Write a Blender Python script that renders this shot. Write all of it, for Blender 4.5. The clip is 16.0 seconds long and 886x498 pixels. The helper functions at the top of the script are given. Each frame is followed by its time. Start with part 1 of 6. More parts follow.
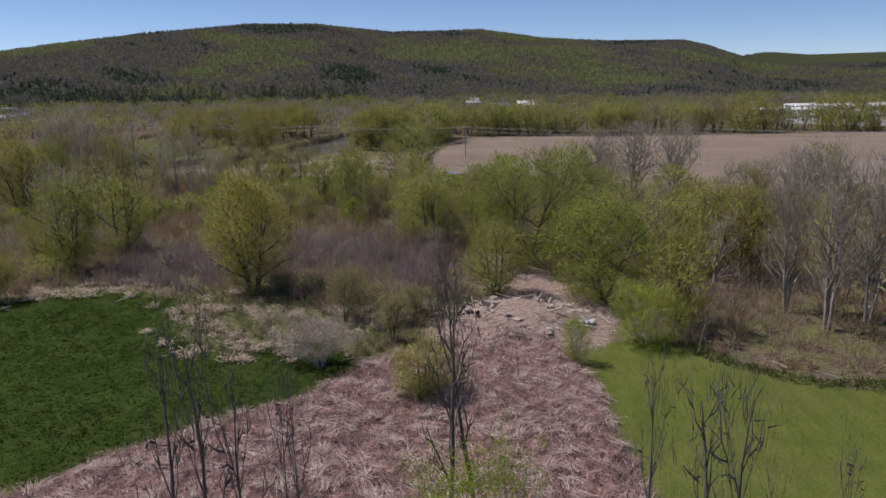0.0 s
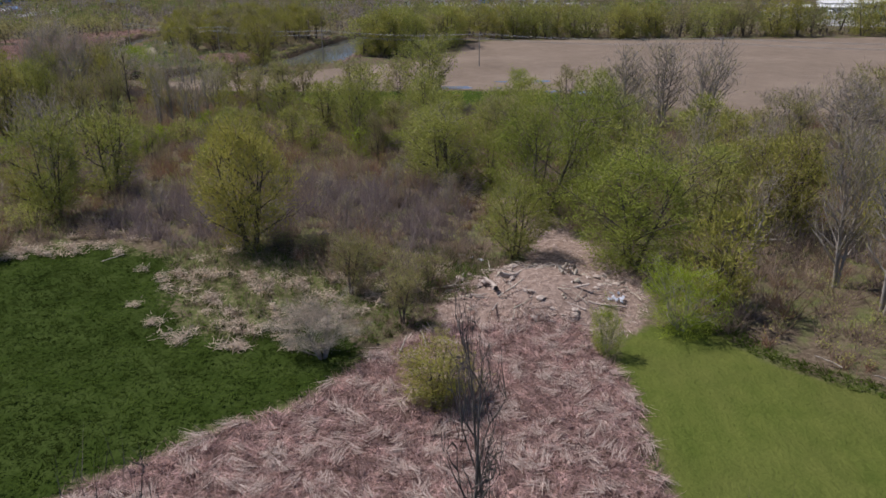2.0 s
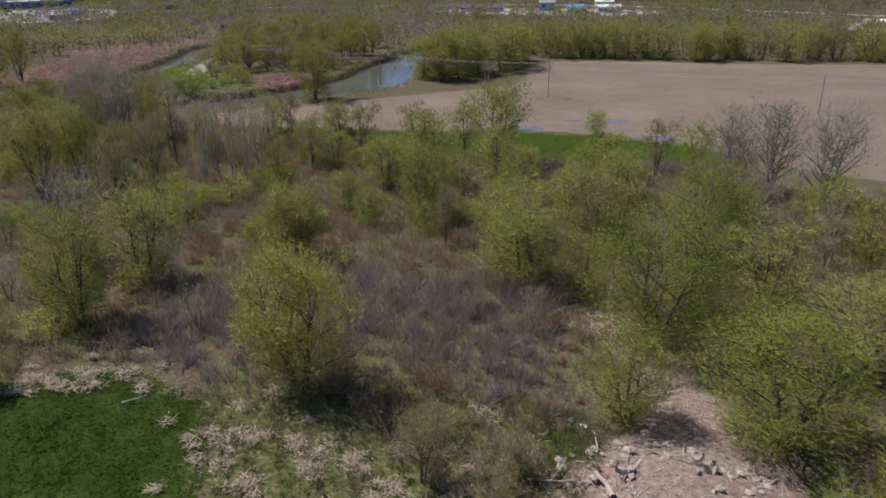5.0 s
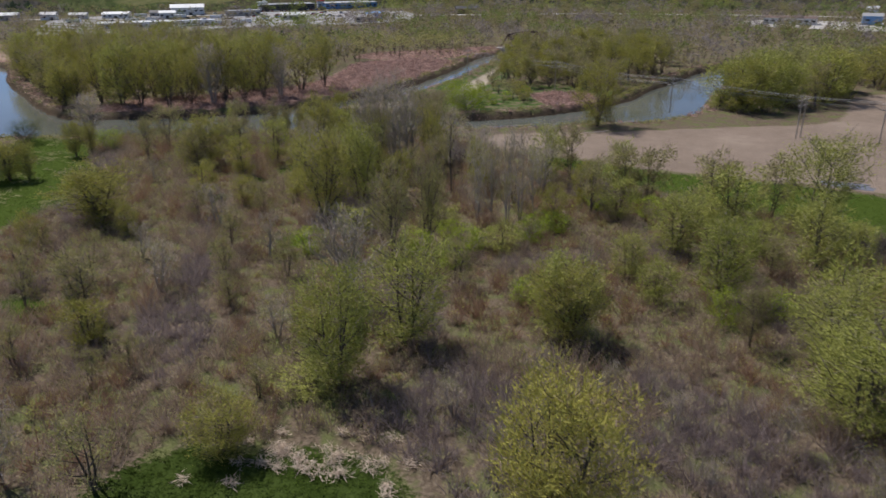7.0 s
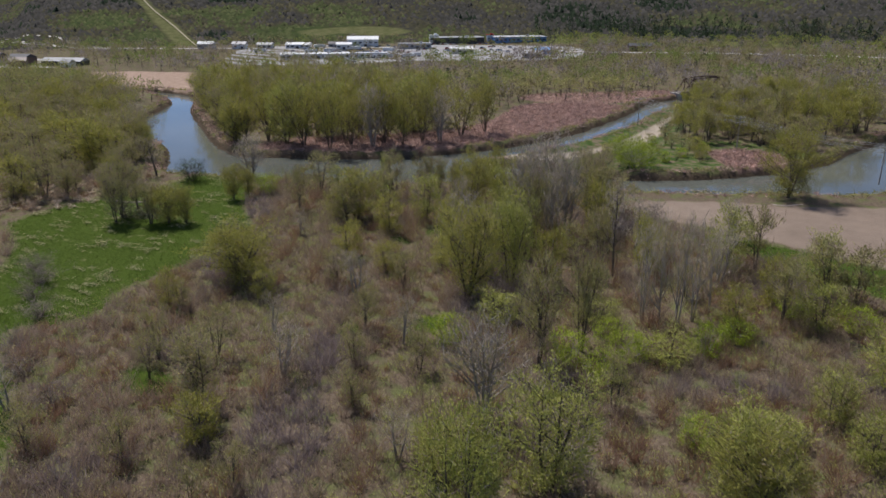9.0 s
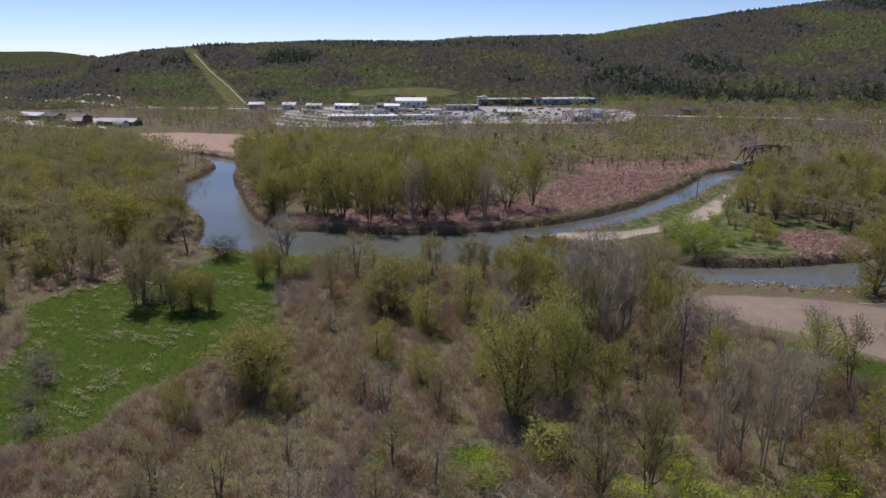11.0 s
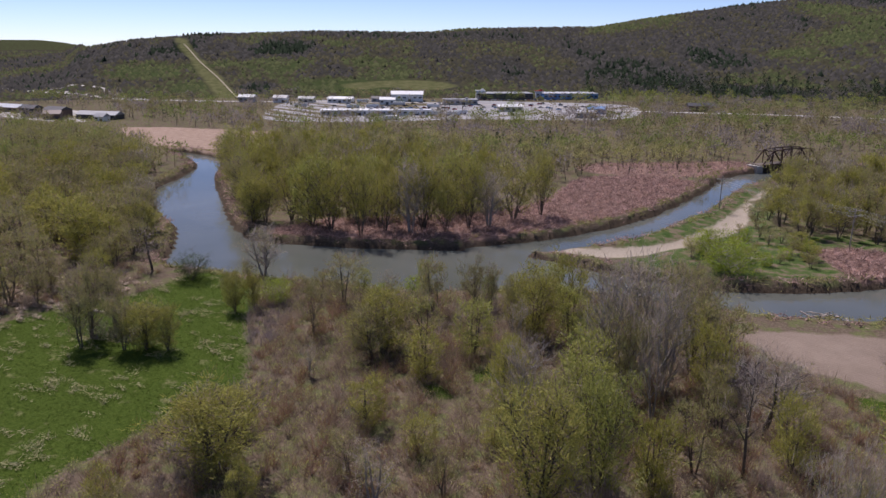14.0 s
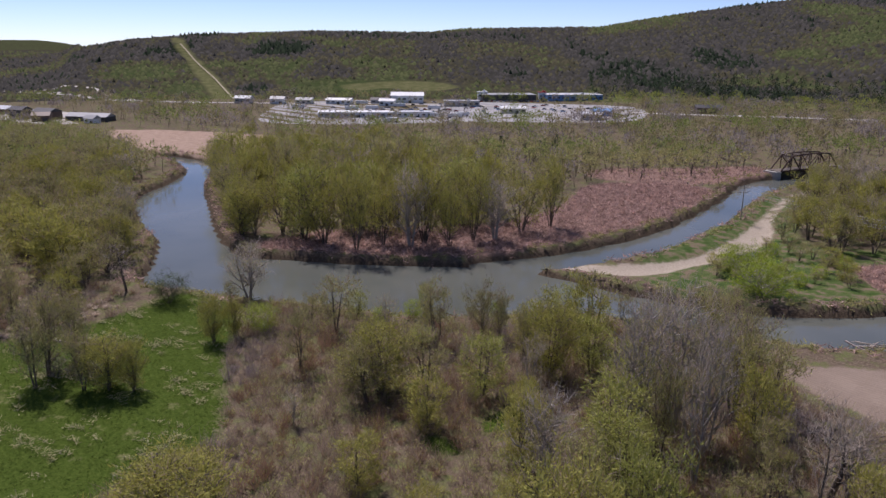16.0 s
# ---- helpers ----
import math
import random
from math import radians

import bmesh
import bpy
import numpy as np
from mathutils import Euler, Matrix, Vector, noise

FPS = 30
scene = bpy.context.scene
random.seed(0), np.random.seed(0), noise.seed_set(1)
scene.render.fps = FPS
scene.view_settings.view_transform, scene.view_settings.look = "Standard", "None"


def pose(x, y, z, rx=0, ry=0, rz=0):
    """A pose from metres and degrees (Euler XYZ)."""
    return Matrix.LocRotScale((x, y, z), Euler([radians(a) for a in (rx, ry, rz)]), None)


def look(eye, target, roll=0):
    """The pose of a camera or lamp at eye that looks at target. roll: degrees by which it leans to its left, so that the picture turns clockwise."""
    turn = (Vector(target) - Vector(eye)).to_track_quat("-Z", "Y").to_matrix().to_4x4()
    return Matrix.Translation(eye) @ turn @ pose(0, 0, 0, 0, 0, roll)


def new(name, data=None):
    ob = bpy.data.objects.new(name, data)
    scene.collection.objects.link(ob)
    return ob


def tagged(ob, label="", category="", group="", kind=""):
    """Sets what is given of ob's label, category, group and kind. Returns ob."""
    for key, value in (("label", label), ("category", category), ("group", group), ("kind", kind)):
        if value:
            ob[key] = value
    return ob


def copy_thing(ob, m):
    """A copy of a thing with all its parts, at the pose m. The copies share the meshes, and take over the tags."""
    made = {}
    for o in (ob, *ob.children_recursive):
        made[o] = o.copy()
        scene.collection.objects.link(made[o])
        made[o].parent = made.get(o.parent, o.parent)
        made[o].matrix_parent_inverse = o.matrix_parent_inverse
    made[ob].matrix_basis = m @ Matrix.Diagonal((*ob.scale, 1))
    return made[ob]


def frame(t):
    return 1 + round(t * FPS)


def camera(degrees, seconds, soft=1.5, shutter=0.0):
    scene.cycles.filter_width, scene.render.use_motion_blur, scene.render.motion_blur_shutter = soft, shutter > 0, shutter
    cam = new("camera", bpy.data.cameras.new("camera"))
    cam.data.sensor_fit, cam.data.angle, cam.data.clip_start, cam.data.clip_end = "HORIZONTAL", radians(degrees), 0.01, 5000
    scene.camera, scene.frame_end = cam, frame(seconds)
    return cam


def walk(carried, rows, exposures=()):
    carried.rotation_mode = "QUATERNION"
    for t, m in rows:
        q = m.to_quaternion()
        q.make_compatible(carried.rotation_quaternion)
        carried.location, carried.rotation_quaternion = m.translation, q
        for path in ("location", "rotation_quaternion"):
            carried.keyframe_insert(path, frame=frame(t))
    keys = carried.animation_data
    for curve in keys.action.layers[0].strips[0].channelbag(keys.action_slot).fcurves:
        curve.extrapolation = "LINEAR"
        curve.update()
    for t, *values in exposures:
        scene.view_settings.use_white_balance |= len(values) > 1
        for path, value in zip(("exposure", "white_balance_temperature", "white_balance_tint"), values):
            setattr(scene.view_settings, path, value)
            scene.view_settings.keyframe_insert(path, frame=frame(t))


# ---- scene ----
# ---------------------------------------------------------------- camera: a drone that climbs over the flats and turns to the river
cam = camera(63.02, 16.0, soft=1.5, shutter=0.3)
# seconds, x, y, z, tilt from straight down, turn to the left, roll
FLIGHT = [
    (0, 0.01, 0.00, 29.60, 76.87, 4.29, -0.91),
    (0.5, -0.16, 2.06, 30.93, 73.82, 4.32, -0.91),
    (1, -0.47, 4.67, 32.35, 70.80, 4.33, -0.88),
    (1.5, -0.95, 7.87, 33.94, 68.63, 4.60, -0.83),
    (2, -1.38, 11.06, 35.28, 68.57, 5.18, -0.75),
    (2.5, -1.99, 14.76, 36.66, 68.56, 5.76, -0.67),
    (3, -2.72, 18.59, 38.27, 68.48, 6.24, -0.55),
    (3.2, -3.14, 20.13, 38.92, 68.43, 6.38, -0.44),
    (3.5, -3.78, 22.40, 39.86, 68.36, 6.62, -0.26),
    (4, -4.97, 26.07, 41.36, 68.25, 6.95, -0.07),
    (4.5, -6.51, 29.73, 42.80, 68.19, 7.45, -0.12),
    (5, -8.57, 33.55, 44.23, 68.21, 9.05, -0.36),
    (5.3, -10.07, 35.96, 45.09, 68.28, 11.19, -0.49),
    (5.5, -11.15, 37.61, 45.68, 68.33, 13.52, -0.53),
    (6, -13.49, 41.23, 46.82, 68.37, 19.51, -0.50),
    (6.5, -15.88, 45.08, 47.98, 68.39, 25.41, -0.50),
    (7, -18.41, 48.97, 49.11, 68.38, 30.08, -0.39),
    (7.5, -20.77, 52.71, 50.28, 68.36, 34.81, -0.32),
    (8, -23.20, 56.61, 51.46, 68.35, 39.26, -0.28),
    (8.5, -25.87, 60.24, 52.73, 69.14, 41.21, -0.17),
    (9, -28.85, 64.05, 53.90, 70.54, 42.78, -0.07),
    (9.5, -31.84, 67.60, 55.36, 71.88, 44.38, 0.07),
    (10, -34.80, 71.07, 56.71, 73.26, 45.91, 0.17),
    (10.2, -36.01, 72.40, 57.11, 73.83, 46.15, 0.19),
    (10.5, -37.81, 74.35, 57.58, 74.46, 46.41, 0.16),
    (11, -40.80, 77.47, 57.97, 74.78, 46.51, 0.05),
    (11.5, -43.89, 80.43, 58.03, 74.50, 46.32, 0.01),
    (12, -47.19, 83.32, 57.97, 74.13, 46.11, 0.15),
    (12.3, -49.30, 85.04, 57.97, 74.08, 46.06, 0.34),
    (12.5, -50.74, 86.20, 57.98, 74.12, 46.07, 0.49),
    (13, -54.42, 89.09, 58.11, 74.14, 46.04, 0.54),
    (13.5, -57.86, 91.99, 58.24, 74.14, 46.08, 0.47),
    (14, -61.32, 94.99, 58.22, 74.17, 46.10, 0.50),
    (14.5, -64.79, 97.92, 58.15, 74.15, 46.14, 0.47),
    (15, -68.24, 100.67, 58.05, 74.19, 46.10, 0.53),
    (15.5, -71.43, 103.56, 57.87, 74.19, 46.10, 0.56),
    (16, -74.78, 106.90, 57.77, 74.21, 46.12, 0.54),
]
EXPOSURES = [(0, -0.09, 6300, 17), (2, -0.03, 6300, 14), (5.5, 0.03, 6300, 13), (8.5, 0.10, 6300, 13), (11, -0.01, 6230, 20), (12.5, -0.05, 6230, 25), (13.5, 0.05, 6230, 25), (16, 0.09, 6230, 25)]
walk(cam, [(t, pose(x, y, z, tilt, 0, turn) @ pose(0, 0, 0, 0, 0, roll)) for t, x, y, z, tilt, turn, roll in FLIGHT], EXPOSURES)

# ---------------------------------------------------------------- world and sun
SUN_AZ = -74.0      # compass bearing of the sun, degrees clockwise from +y
SUN_EL = 57.0
world = bpy.data.worlds.new("sky")
scene.world = world
world.use_nodes = True
wn = world.node_tree
wn.nodes.clear()
sky = wn.nodes.new("ShaderNodeTexSky")
sky.sky_type = "NISHITA"
sky.sun_disc = False
sky.sun_elevation, sky.sun_rotation = radians(SUN_EL), radians(SUN_AZ % 360)
sky.altitude, sky.air_density, sky.dust_density, sky.ozone_density = 1000, 0.6, 0.15, 3.2
bg = wn.nodes.new("ShaderNodeBackground")
bg.inputs["Strength"].default_value = 0.108
wo = wn.nodes.new("ShaderNodeOutputWorld")
wn.links.new(sky.outputs[0], bg.inputs[0])
wn.links.new(bg.outputs[0], wo.inputs[0])

sun_data = bpy.data.lights.new("sun", "SUN")
sun_data.energy, sun_data.angle, sun_data.color = 4.4, radians(0.5), (1.0, 0.95, 0.88)
sun = new("sun", sun_data)
sun_dir = Vector((math.sin(radians(SUN_AZ)) * math.cos(radians(SUN_EL)), math.cos(radians(SUN_AZ)) * math.cos(radians(SUN_EL)), math.sin(radians(SUN_EL))))
sun.matrix_world = look(sun_dir * 300, (0, 0, 0))

# ---------------------------------------------------------------- materials


def material(name, rough=0.9, spec=0.2, metal=0.0):
    m = bpy.data.materials.new(name)
    m.use_nodes = True
    b = m.node_tree.nodes["Principled BSDF"]
    b.inputs["Roughness"].default_value = rough
    b.inputs["Specular IOR Level"].default_value = spec
    b.inputs["Metallic"].default_value = metal
    return m, m.node_tree, b


def rgba(c):
    return (*c, 1.0)


def noise_node(nt, scale, detail=4.0, rough=0.6, coords="Object"):
    tc = nt.nodes.new("ShaderNodeTexCoord")
    n = nt.nodes.new("ShaderNodeTexNoise")
    n.inputs["Scale"].default_value, n.inputs["Detail"].default_value, n.inputs["Roughness"].default_value = scale, detail, rough
    nt.links.new(tc.outputs[coords], n.inputs["Vector"])
    return n


def ramp(nt, fac, stops):
    r = nt.nodes.new("ShaderNodeValToRGB")
    while len(r.color_ramp.elements) < len(stops):
        r.color_ramp.elements.new(0.5)
    for e, (p, c) in zip(r.color_ramp.elements, stops):
        e.position, e.color = p, rgba(c)
    nt.links.new(fac, r.inputs["Fac"])
    return r.outputs["Color"]


def mixed(nt, fac, a, b, mode="MIX"):
    n = nt.nodes.new("ShaderNodeMix")
    n.data_type, n.blend_type = "RGBA", mode
    for value, socket in ((fac, n.inputs[0]), (a, n.inputs[6]), (b, n.inputs[7])):
        if isinstance(value, (int, float)):
            socket.default_value = value
        elif isinstance(value, tuple):
            socket.default_value = rgba(value)
        else:
            nt.links.new(value, socket)
    return n.outputs[2]


def maths(nt, op, a, b=0.0, clamp=False):
    n = nt.nodes.new("ShaderNodeMath")
    n.operation, n.use_clamp = op, clamp
    for value, socket in ((a, n.inputs[0]), (b, n.inputs[1])):
        if isinstance(value, (int, float)):
            socket.default_value = value
        else:
            nt.links.new(value, socket)
    return n.outputs[0]


def bump(nt, bsdf, height, strength, distance):
    n = nt.nodes.new("ShaderNodeBump")
    n.inputs["Strength"].default_value, n.inputs["Distance"].default_value = strength, distance
    nt.links.new(height, n.inputs["Height"])
    nt.links.new(n.outputs[0], bsdf.inputs["Normal"])


def grained(name, dark, light, scale, rough=0.85, relief=0.3, depth=0.05, spec=0.2, metal=0.0, fine=9.0):
    """A surface that varies between two colours at two scales, with a fine relief."""
    m, nt, b = material(name, rough, spec, metal)
    big, small = noise_node(nt, scale), noise_node(nt, scale * fine, 3.0)
    both = maths(nt, "MULTIPLY_ADD", big.outputs["Fac"], 0.6)
    nt.nodes[-1].inputs[2].default_value = 0.0
    both = maths(nt, "ADD", both, maths(nt, "MULTIPLY", small.outputs["Fac"], 0.4))
    nt.links.new(ramp(nt, both, [(0.32, dark), (0.68, light)]), b.inputs["Base Color"])
    bump(nt, b, small.outputs["Fac"], relief, depth)
    return m


def foliage(name, dark, light, through_light=0.33, patch=0.0, rough=0.8):
    """Leaves: colour varies from leaf to leaf and from tree to tree, and some light passes through."""
    m, nt, b = material(name, rough, 0.02)
    geo, info = nt.nodes.new("ShaderNodeNewGeometry"), nt.nodes.new("ShaderNodeObjectInfo")
    both = maths(nt, "ADD", maths(nt, "MULTIPLY", geo.outputs["Random Per Island"], 0.6), maths(nt, "MULTIPLY", info.outputs["Random"], 0.4))
    colour = ramp(nt, both, [(0.1, dark), (0.85, light)])
    if patch:
        drifts = noise_node(nt, patch, 3.0, 0.65)
        colour = mixed(nt, 1.0, colour, ramp(nt, drifts.outputs["Fac"], [(0.32, (0.42, 0.40, 0.39)), (0.5, (0.92, 0.92, 0.92)), (0.66, (1.45, 1.44, 1.43))]), "MULTIPLY")
    nt.links.new(colour, b.inputs["Base Color"])
    if through_light:
        t, mix = nt.nodes.new("ShaderNodeBsdfTranslucent"), nt.nodes.new("ShaderNodeMixShader")
        out = nt.nodes["Material Output"]
        nt.links.new(colour, t.inputs["Color"])
        mix.inputs[0].default_value = through_light
        nt.links.new(b.outputs[0], mix.inputs[1])
        nt.links.new(t.outputs[0], mix.inputs[2])
        nt.links.new(mix.outputs[0], out.inputs["Surface"])
    return m


M = {}
M["bark_grey"] = grained("bark_grey", (0.21, 0.185, 0.16), (0.44, 0.39, 0.35), 1.5)
M["bark_dark"] = grained("bark_dark", (0.06, 0.048, 0.038), (0.17, 0.14, 0.115), 1.5)
M["bark_dead"] = grained("bark_dead", (0.075, 0.062, 0.054), (0.24, 0.205, 0.18), 2.5)
M["leaf_yellow"] = foliage("leaf_yellow", (0.28, 0.265, 0.060), (0.43, 0.41, 0.115))
M["leaf_gold"] = foliage("leaf_gold", (0.31, 0.285, 0.065), (0.48, 0.44, 0.115))
M["leaf_lime"] = foliage("leaf_lime", (0.26, 0.275, 0.065), (0.42, 0.425, 0.125))
M["leaf_green"] = foliage("leaf_green", (0.20, 0.235, 0.045), (0.34, 0.37, 0.085))
M["leaf_olive"] = foliage("leaf_olive", (0.27, 0.255, 0.10), (0.42, 0.395, 0.16))
M["leaf_west"] = foliage("leaf_west", (0.20, 0.20, 0.070), (0.36, 0.345, 0.125))
M["leaf_bright"] = foliage("leaf_bright", (0.21, 0.275, 0.026), (0.36, 0.43, 0.062))
M["leaf_deep"] = foliage("leaf_deep", (0.050, 0.082, 0.022), (0.100, 0.138, 0.038), 0.25)
M["hill_evergreen"] = foliage("hill_evergreen", (0.012, 0.019, 0.013), (0.026, 0.037, 0.022), 0.05, rough=1.0)
M["leaf_dark"] = foliage("leaf_dark", (0.042, 0.060, 0.032), (0.090, 0.115, 0.058), 0.1)
M["twig_grey"] = foliage("twig_grey", (0.30, 0.250, 0.205), (0.52, 0.44, 0.365), 0.45, rough=0.9)
M["twig_brown"] = foliage("twig_brown", (0.235, 0.172, 0.13), (0.41, 0.315, 0.245), 0.35, rough=0.9)
M["twig_mauve"] = foliage("twig_mauve", (0.19, 0.15, 0.145), (0.38, 0.31, 0.295), 0.4, rough=0.9)
M["twig_rust"] = foliage("twig_rust", (0.21, 0.128, 0.088), (0.38, 0.240, 0.165), 0.35, rough=0.9)
M["reed_stem"] = foliage("reed_stem", (0.25, 0.150, 0.136), (0.67, 0.482, 0.445), 0.3, 0.8, 0.8)
M["reed_red"] = foliage("reed_red", (0.26, 0.160, 0.135), (0.54, 0.38, 0.33), 0.3, 0.3, 0.8)
M["reed_pale"] = foliage("reed_pale", (0.46, 0.36, 0.315), (0.80, 0.68, 0.61), 0.3, 0.0, 0.8)
M["straw"] = foliage("straw", (0.36, 0.28, 0.21), (0.66, 0.545, 0.44), 0.3, rough=0.8)
M["straw_green"] = foliage("straw_green", (0.30, 0.28, 0.14), (0.56, 0.52, 0.33), 0.3, rough=0.8)
M["grass_blade"] = foliage("grass_blade", (0.048, 0.078, 0.013), (0.088, 0.128, 0.025), 0.5, 0.10)
M["grass_light"] = foliage("grass_light", (0.064, 0.098, 0.015), (0.118, 0.158, 0.032), 0.4, 0.12)
M["blossom"] = foliage("blossom", (0.30, 0.265, 0.21), (0.56, 0.50, 0.41), 0.3, rough=0.8)


def water_material():
    m, nt, b = material("river_water", 0.08, 0.5)
    big = noise_node(nt, 0.02, 3.0)
    nt.links.new(ramp(nt, big.outputs["Fac"], [(0.35, (0.085, 0.094, 0.080)), (0.7, (0.135, 0.142, 0.122))]), b.inputs["Base Color"])
    b.inputs["IOR"].default_value = 1.33
    ripples = noise_node(nt, 1.3, 3.0)
    bump(nt, b, ripples.outputs["Fac"], 0.18, 0.05)
    return m


M["water"] = water_material()
M["puddle"] = grained("puddle", (0.13, 0.12, 0.115), (0.21, 0.195, 0.18), 0.3, rough=0.12, relief=0.02, depth=0.01, spec=0.4)

# ---------------------------------------------------------------- plan of the valley floor


def smooth_loop(points, steps=4, closed=True):
    """A smooth line through the given plan points."""
    p, n, out = [np.array(q, float) for q in points], len(points), []
    for i in range(n if closed else n - 1):
        a, b = p[(i - 1) % n] if closed or i else p[0], p[i]
        c, d = p[(i + 1) % n], p[(i + 2) % n] if closed or i + 2 < n else p[-1]
        for k in range(steps):
            t = k / steps
            out.append(0.5 * (2 * b + (c - a) * t + (2 * a - 5 * b + 4 * c - d) * t**2 + (3 * b - a - 3 * c + d) * t**3))
    if not closed:
        out.append(p[-1])
    return np.array(out)


def distance_to(points, loop):
    """Signed distance of plan points to a closed outline: negative inside."""
    best, inside = np.full(len(points), 1e9), np.zeros(len(points), bool)
    x, y = points[:, 0], points[:, 1]
    for a, b in zip(loop, np.roll(loop, -1, axis=0)):
        ab = b - a
        t = np.clip(((x - a[0]) * ab[0] + (y - a[1]) * ab[1]) / max(ab @ ab, 1e-9), 0, 1)
        best = np.minimum(best, np.hypot(x - a[0] - t * ab[0], y - a[1] - t * ab[1]))
        if a[1] != b[1]:
            inside ^= ((a[1] > y) != (b[1] > y)) & (x < (b[0] - a[0]) * (y - a[1]) / (b[1] - a[1]) + a[0])
    return np.where(inside, -best, best)


RIVER = smooth_loop([(-470, 268), (-416, 259), (-387, 238), (-361, 213), (-318, 198), (-296, 194), (-271, 182), (-255, 173), (-238, 179), (-217, 190),
                     (-205, 198), (-187, 208), (-178, 219), (-167, 235), (-150, 244), (-127, 253), (-111, 263), (-93, 281), (-79, 290), (-68, 320),
                     (-72, 370), (-58, 440), (-20, 500), (-40, 510), (-85, 445), (-97, 368), (-100, 328), (-117, 292), (-138, 270), (-165, 260),
                     (-190, 257), (-206, 250), (-218, 239), (-232, 226), (-246, 216), (-262, 206), (-287, 211), (-327, 228), (-370, 247), (-425, 277)])
BROOK = smooth_loop([(-200, 247), (-189, 264), (-181, 286), (-180, 310), (-183, 350), (-191, 384), (-196, 430), (-178, 474), (-150, 500), (-160, 512),
                     (-196, 492), (-214, 446), (-213, 418), (-207, 396), (-202, 370), (-196, 330), (-197, 298), (-203, 271), (-212, 249)])
REED = smooth_loop([(-40, 42), (-33, 48.5), (-30, 53), (-24, 59), (-18, 64), (-14, 71), (-8, 78), (-5, 83), (0, 83), (6, 80), (9, 71), (10, 65), (10, 57),
                    (11, 49), (12, 36), (6, 24), (-20, 22), (-48, 30)])
LAWN = smooth_loop([(9.5, 73), (12, 79), (16, 80), (21, 78), (23, 74), (28, 70), (36, 67.5), (60, 62), (75, 40), (50, 18), (18, 20), (12.5, 40), (11.5, 50),
                    (10.5, 60), (10, 67)])
MEADOW = smooth_loop([(-75, 60), (-78, 88), (-69, 95), (-57, 100), (-50, 97), (-43, 93), (-38, 80), (-29, 75), (-22, 80), (-15, 72), (-15.5, 69), (-20, 63),
                      (-26, 58), (-32, 52), (-40, 44), (-60, 40)])
MEADOW_WEST = smooth_loop([(-236, 174), (-221, 180), (-206, 173), (-195, 165), (-180, 157), (-169, 150), (-167, 142), (-165, 131), (-162, 117), (-154, 106), (-164, 94), (-180, 98),
                           (-205, 112), (-226, 118), (-232, 140), (-230, 157)])
MEADOW_SOUTH = smooth_loop([(-168, 100), (-152, 92), (-128, 86), (-116, 80), (-108, 66), (-130, 55), (-165, 60), (-185, 85)])
GREEN_STRIP = smooth_loop([(-90, 228), (-55, 228), (-18, 231), (8, 227), (24, 219), (32, 208), (8, 202), (-25, 204), (-60, 213), (-88, 220)])
POINT_REED = smooth_loop([(-133, 318), (-125, 306), (-114, 297), (-106, 302), (-106, 318), (-114, 330), (-126, 330)])
FIELD = smooth_loop([(-119, 240), (-108, 231), (-88, 231), (-55, 230), (-18, 234), (10, 229), (28, 222), (52, 198), (90, 192), (170, 195), (240, 230),
                     (235, 395), (170, 392), (85, 384), (-12, 382), (-24, 318), (-47, 296), (-78, 272), (-90, 262), (-104, 255)])
SAND = smooth_loop([(-203, 252), (-189, 261), (-171, 270), (-166, 283), (-162, 305), (-161, 326), (-165, 344), (-174, 365), (-183, 405), (-183, 428), (-186, 428),
                    (-186, 405), (-177, 361), (-171, 331), (-169, 306), (-172, 288), (-188, 266)])
TAN_FIELD = smooth_loop([(-588, 287), (-493, 353), (-436, 316), (-424, 284), (-480, 266)])
POINT = smooth_loop([(-178, 284), (-160, 264), (-139, 274), (-121, 294), (-108, 318), (-104, 340), (-130, 345), (-150, 335), (-160, 350), (-172, 390), (-190, 405), (-186, 370),
                     (-181, 335), (-179, 305)])
BELT = smooth_loop([(-46, 97), (-40, 86), (-34, 76), (-27, 73), (-20, 79), (-12, 82), (-8, 92), (-8, 100), (-18, 101), (-34, 101)])
ISLAND_REED = smooth_loop([(-262, 209), (-246, 219), (-232, 229), (-219, 241), (-210, 254), (-205, 272), (-200, 298), (-199, 330), (-204, 368), (-212, 395),
                           (-235, 392), (-252, 365), (-235, 320), (-232, 285), (-245, 262), (-262, 235)])
CLEARINGS = [smooth_loop([(x + a * r * q, y + b * r / q) for a, b in ((1, 0), (0.6, 0.8), (-0.2, 1), (-1, 0.3), (-0.8, -0.6), (0.2, -1))])
             for x, y, r, q in ((-107.5, 146, 3.6, 0.8), (-124.5, 103.5, 4.2, 1.3), (-142.5, 186, 3.6, 0.8), (-6.5, 93, 3.4, 1.1), (-144, 173.5, 3.0, 1.2), (-116, 135, 2.4, 1.2), (-80, 224, 4.0, 1.2))]
FAR_REED = smooth_loop([(-267, 384), (-247, 385), (-228, 396), (-216, 416), (-212, 449), (-226, 471), (-243, 445), (-265, 419), (-274, 404)])
BARE_PATH = smooth_loop([(-9, 83.5), (-5, 78), (5, 79), (9, 76), (14, 82), (15, 90), (13, 97), (9, 106), (5, 118), (0, 124), (-3, 120), (2, 106), (0, 96)])


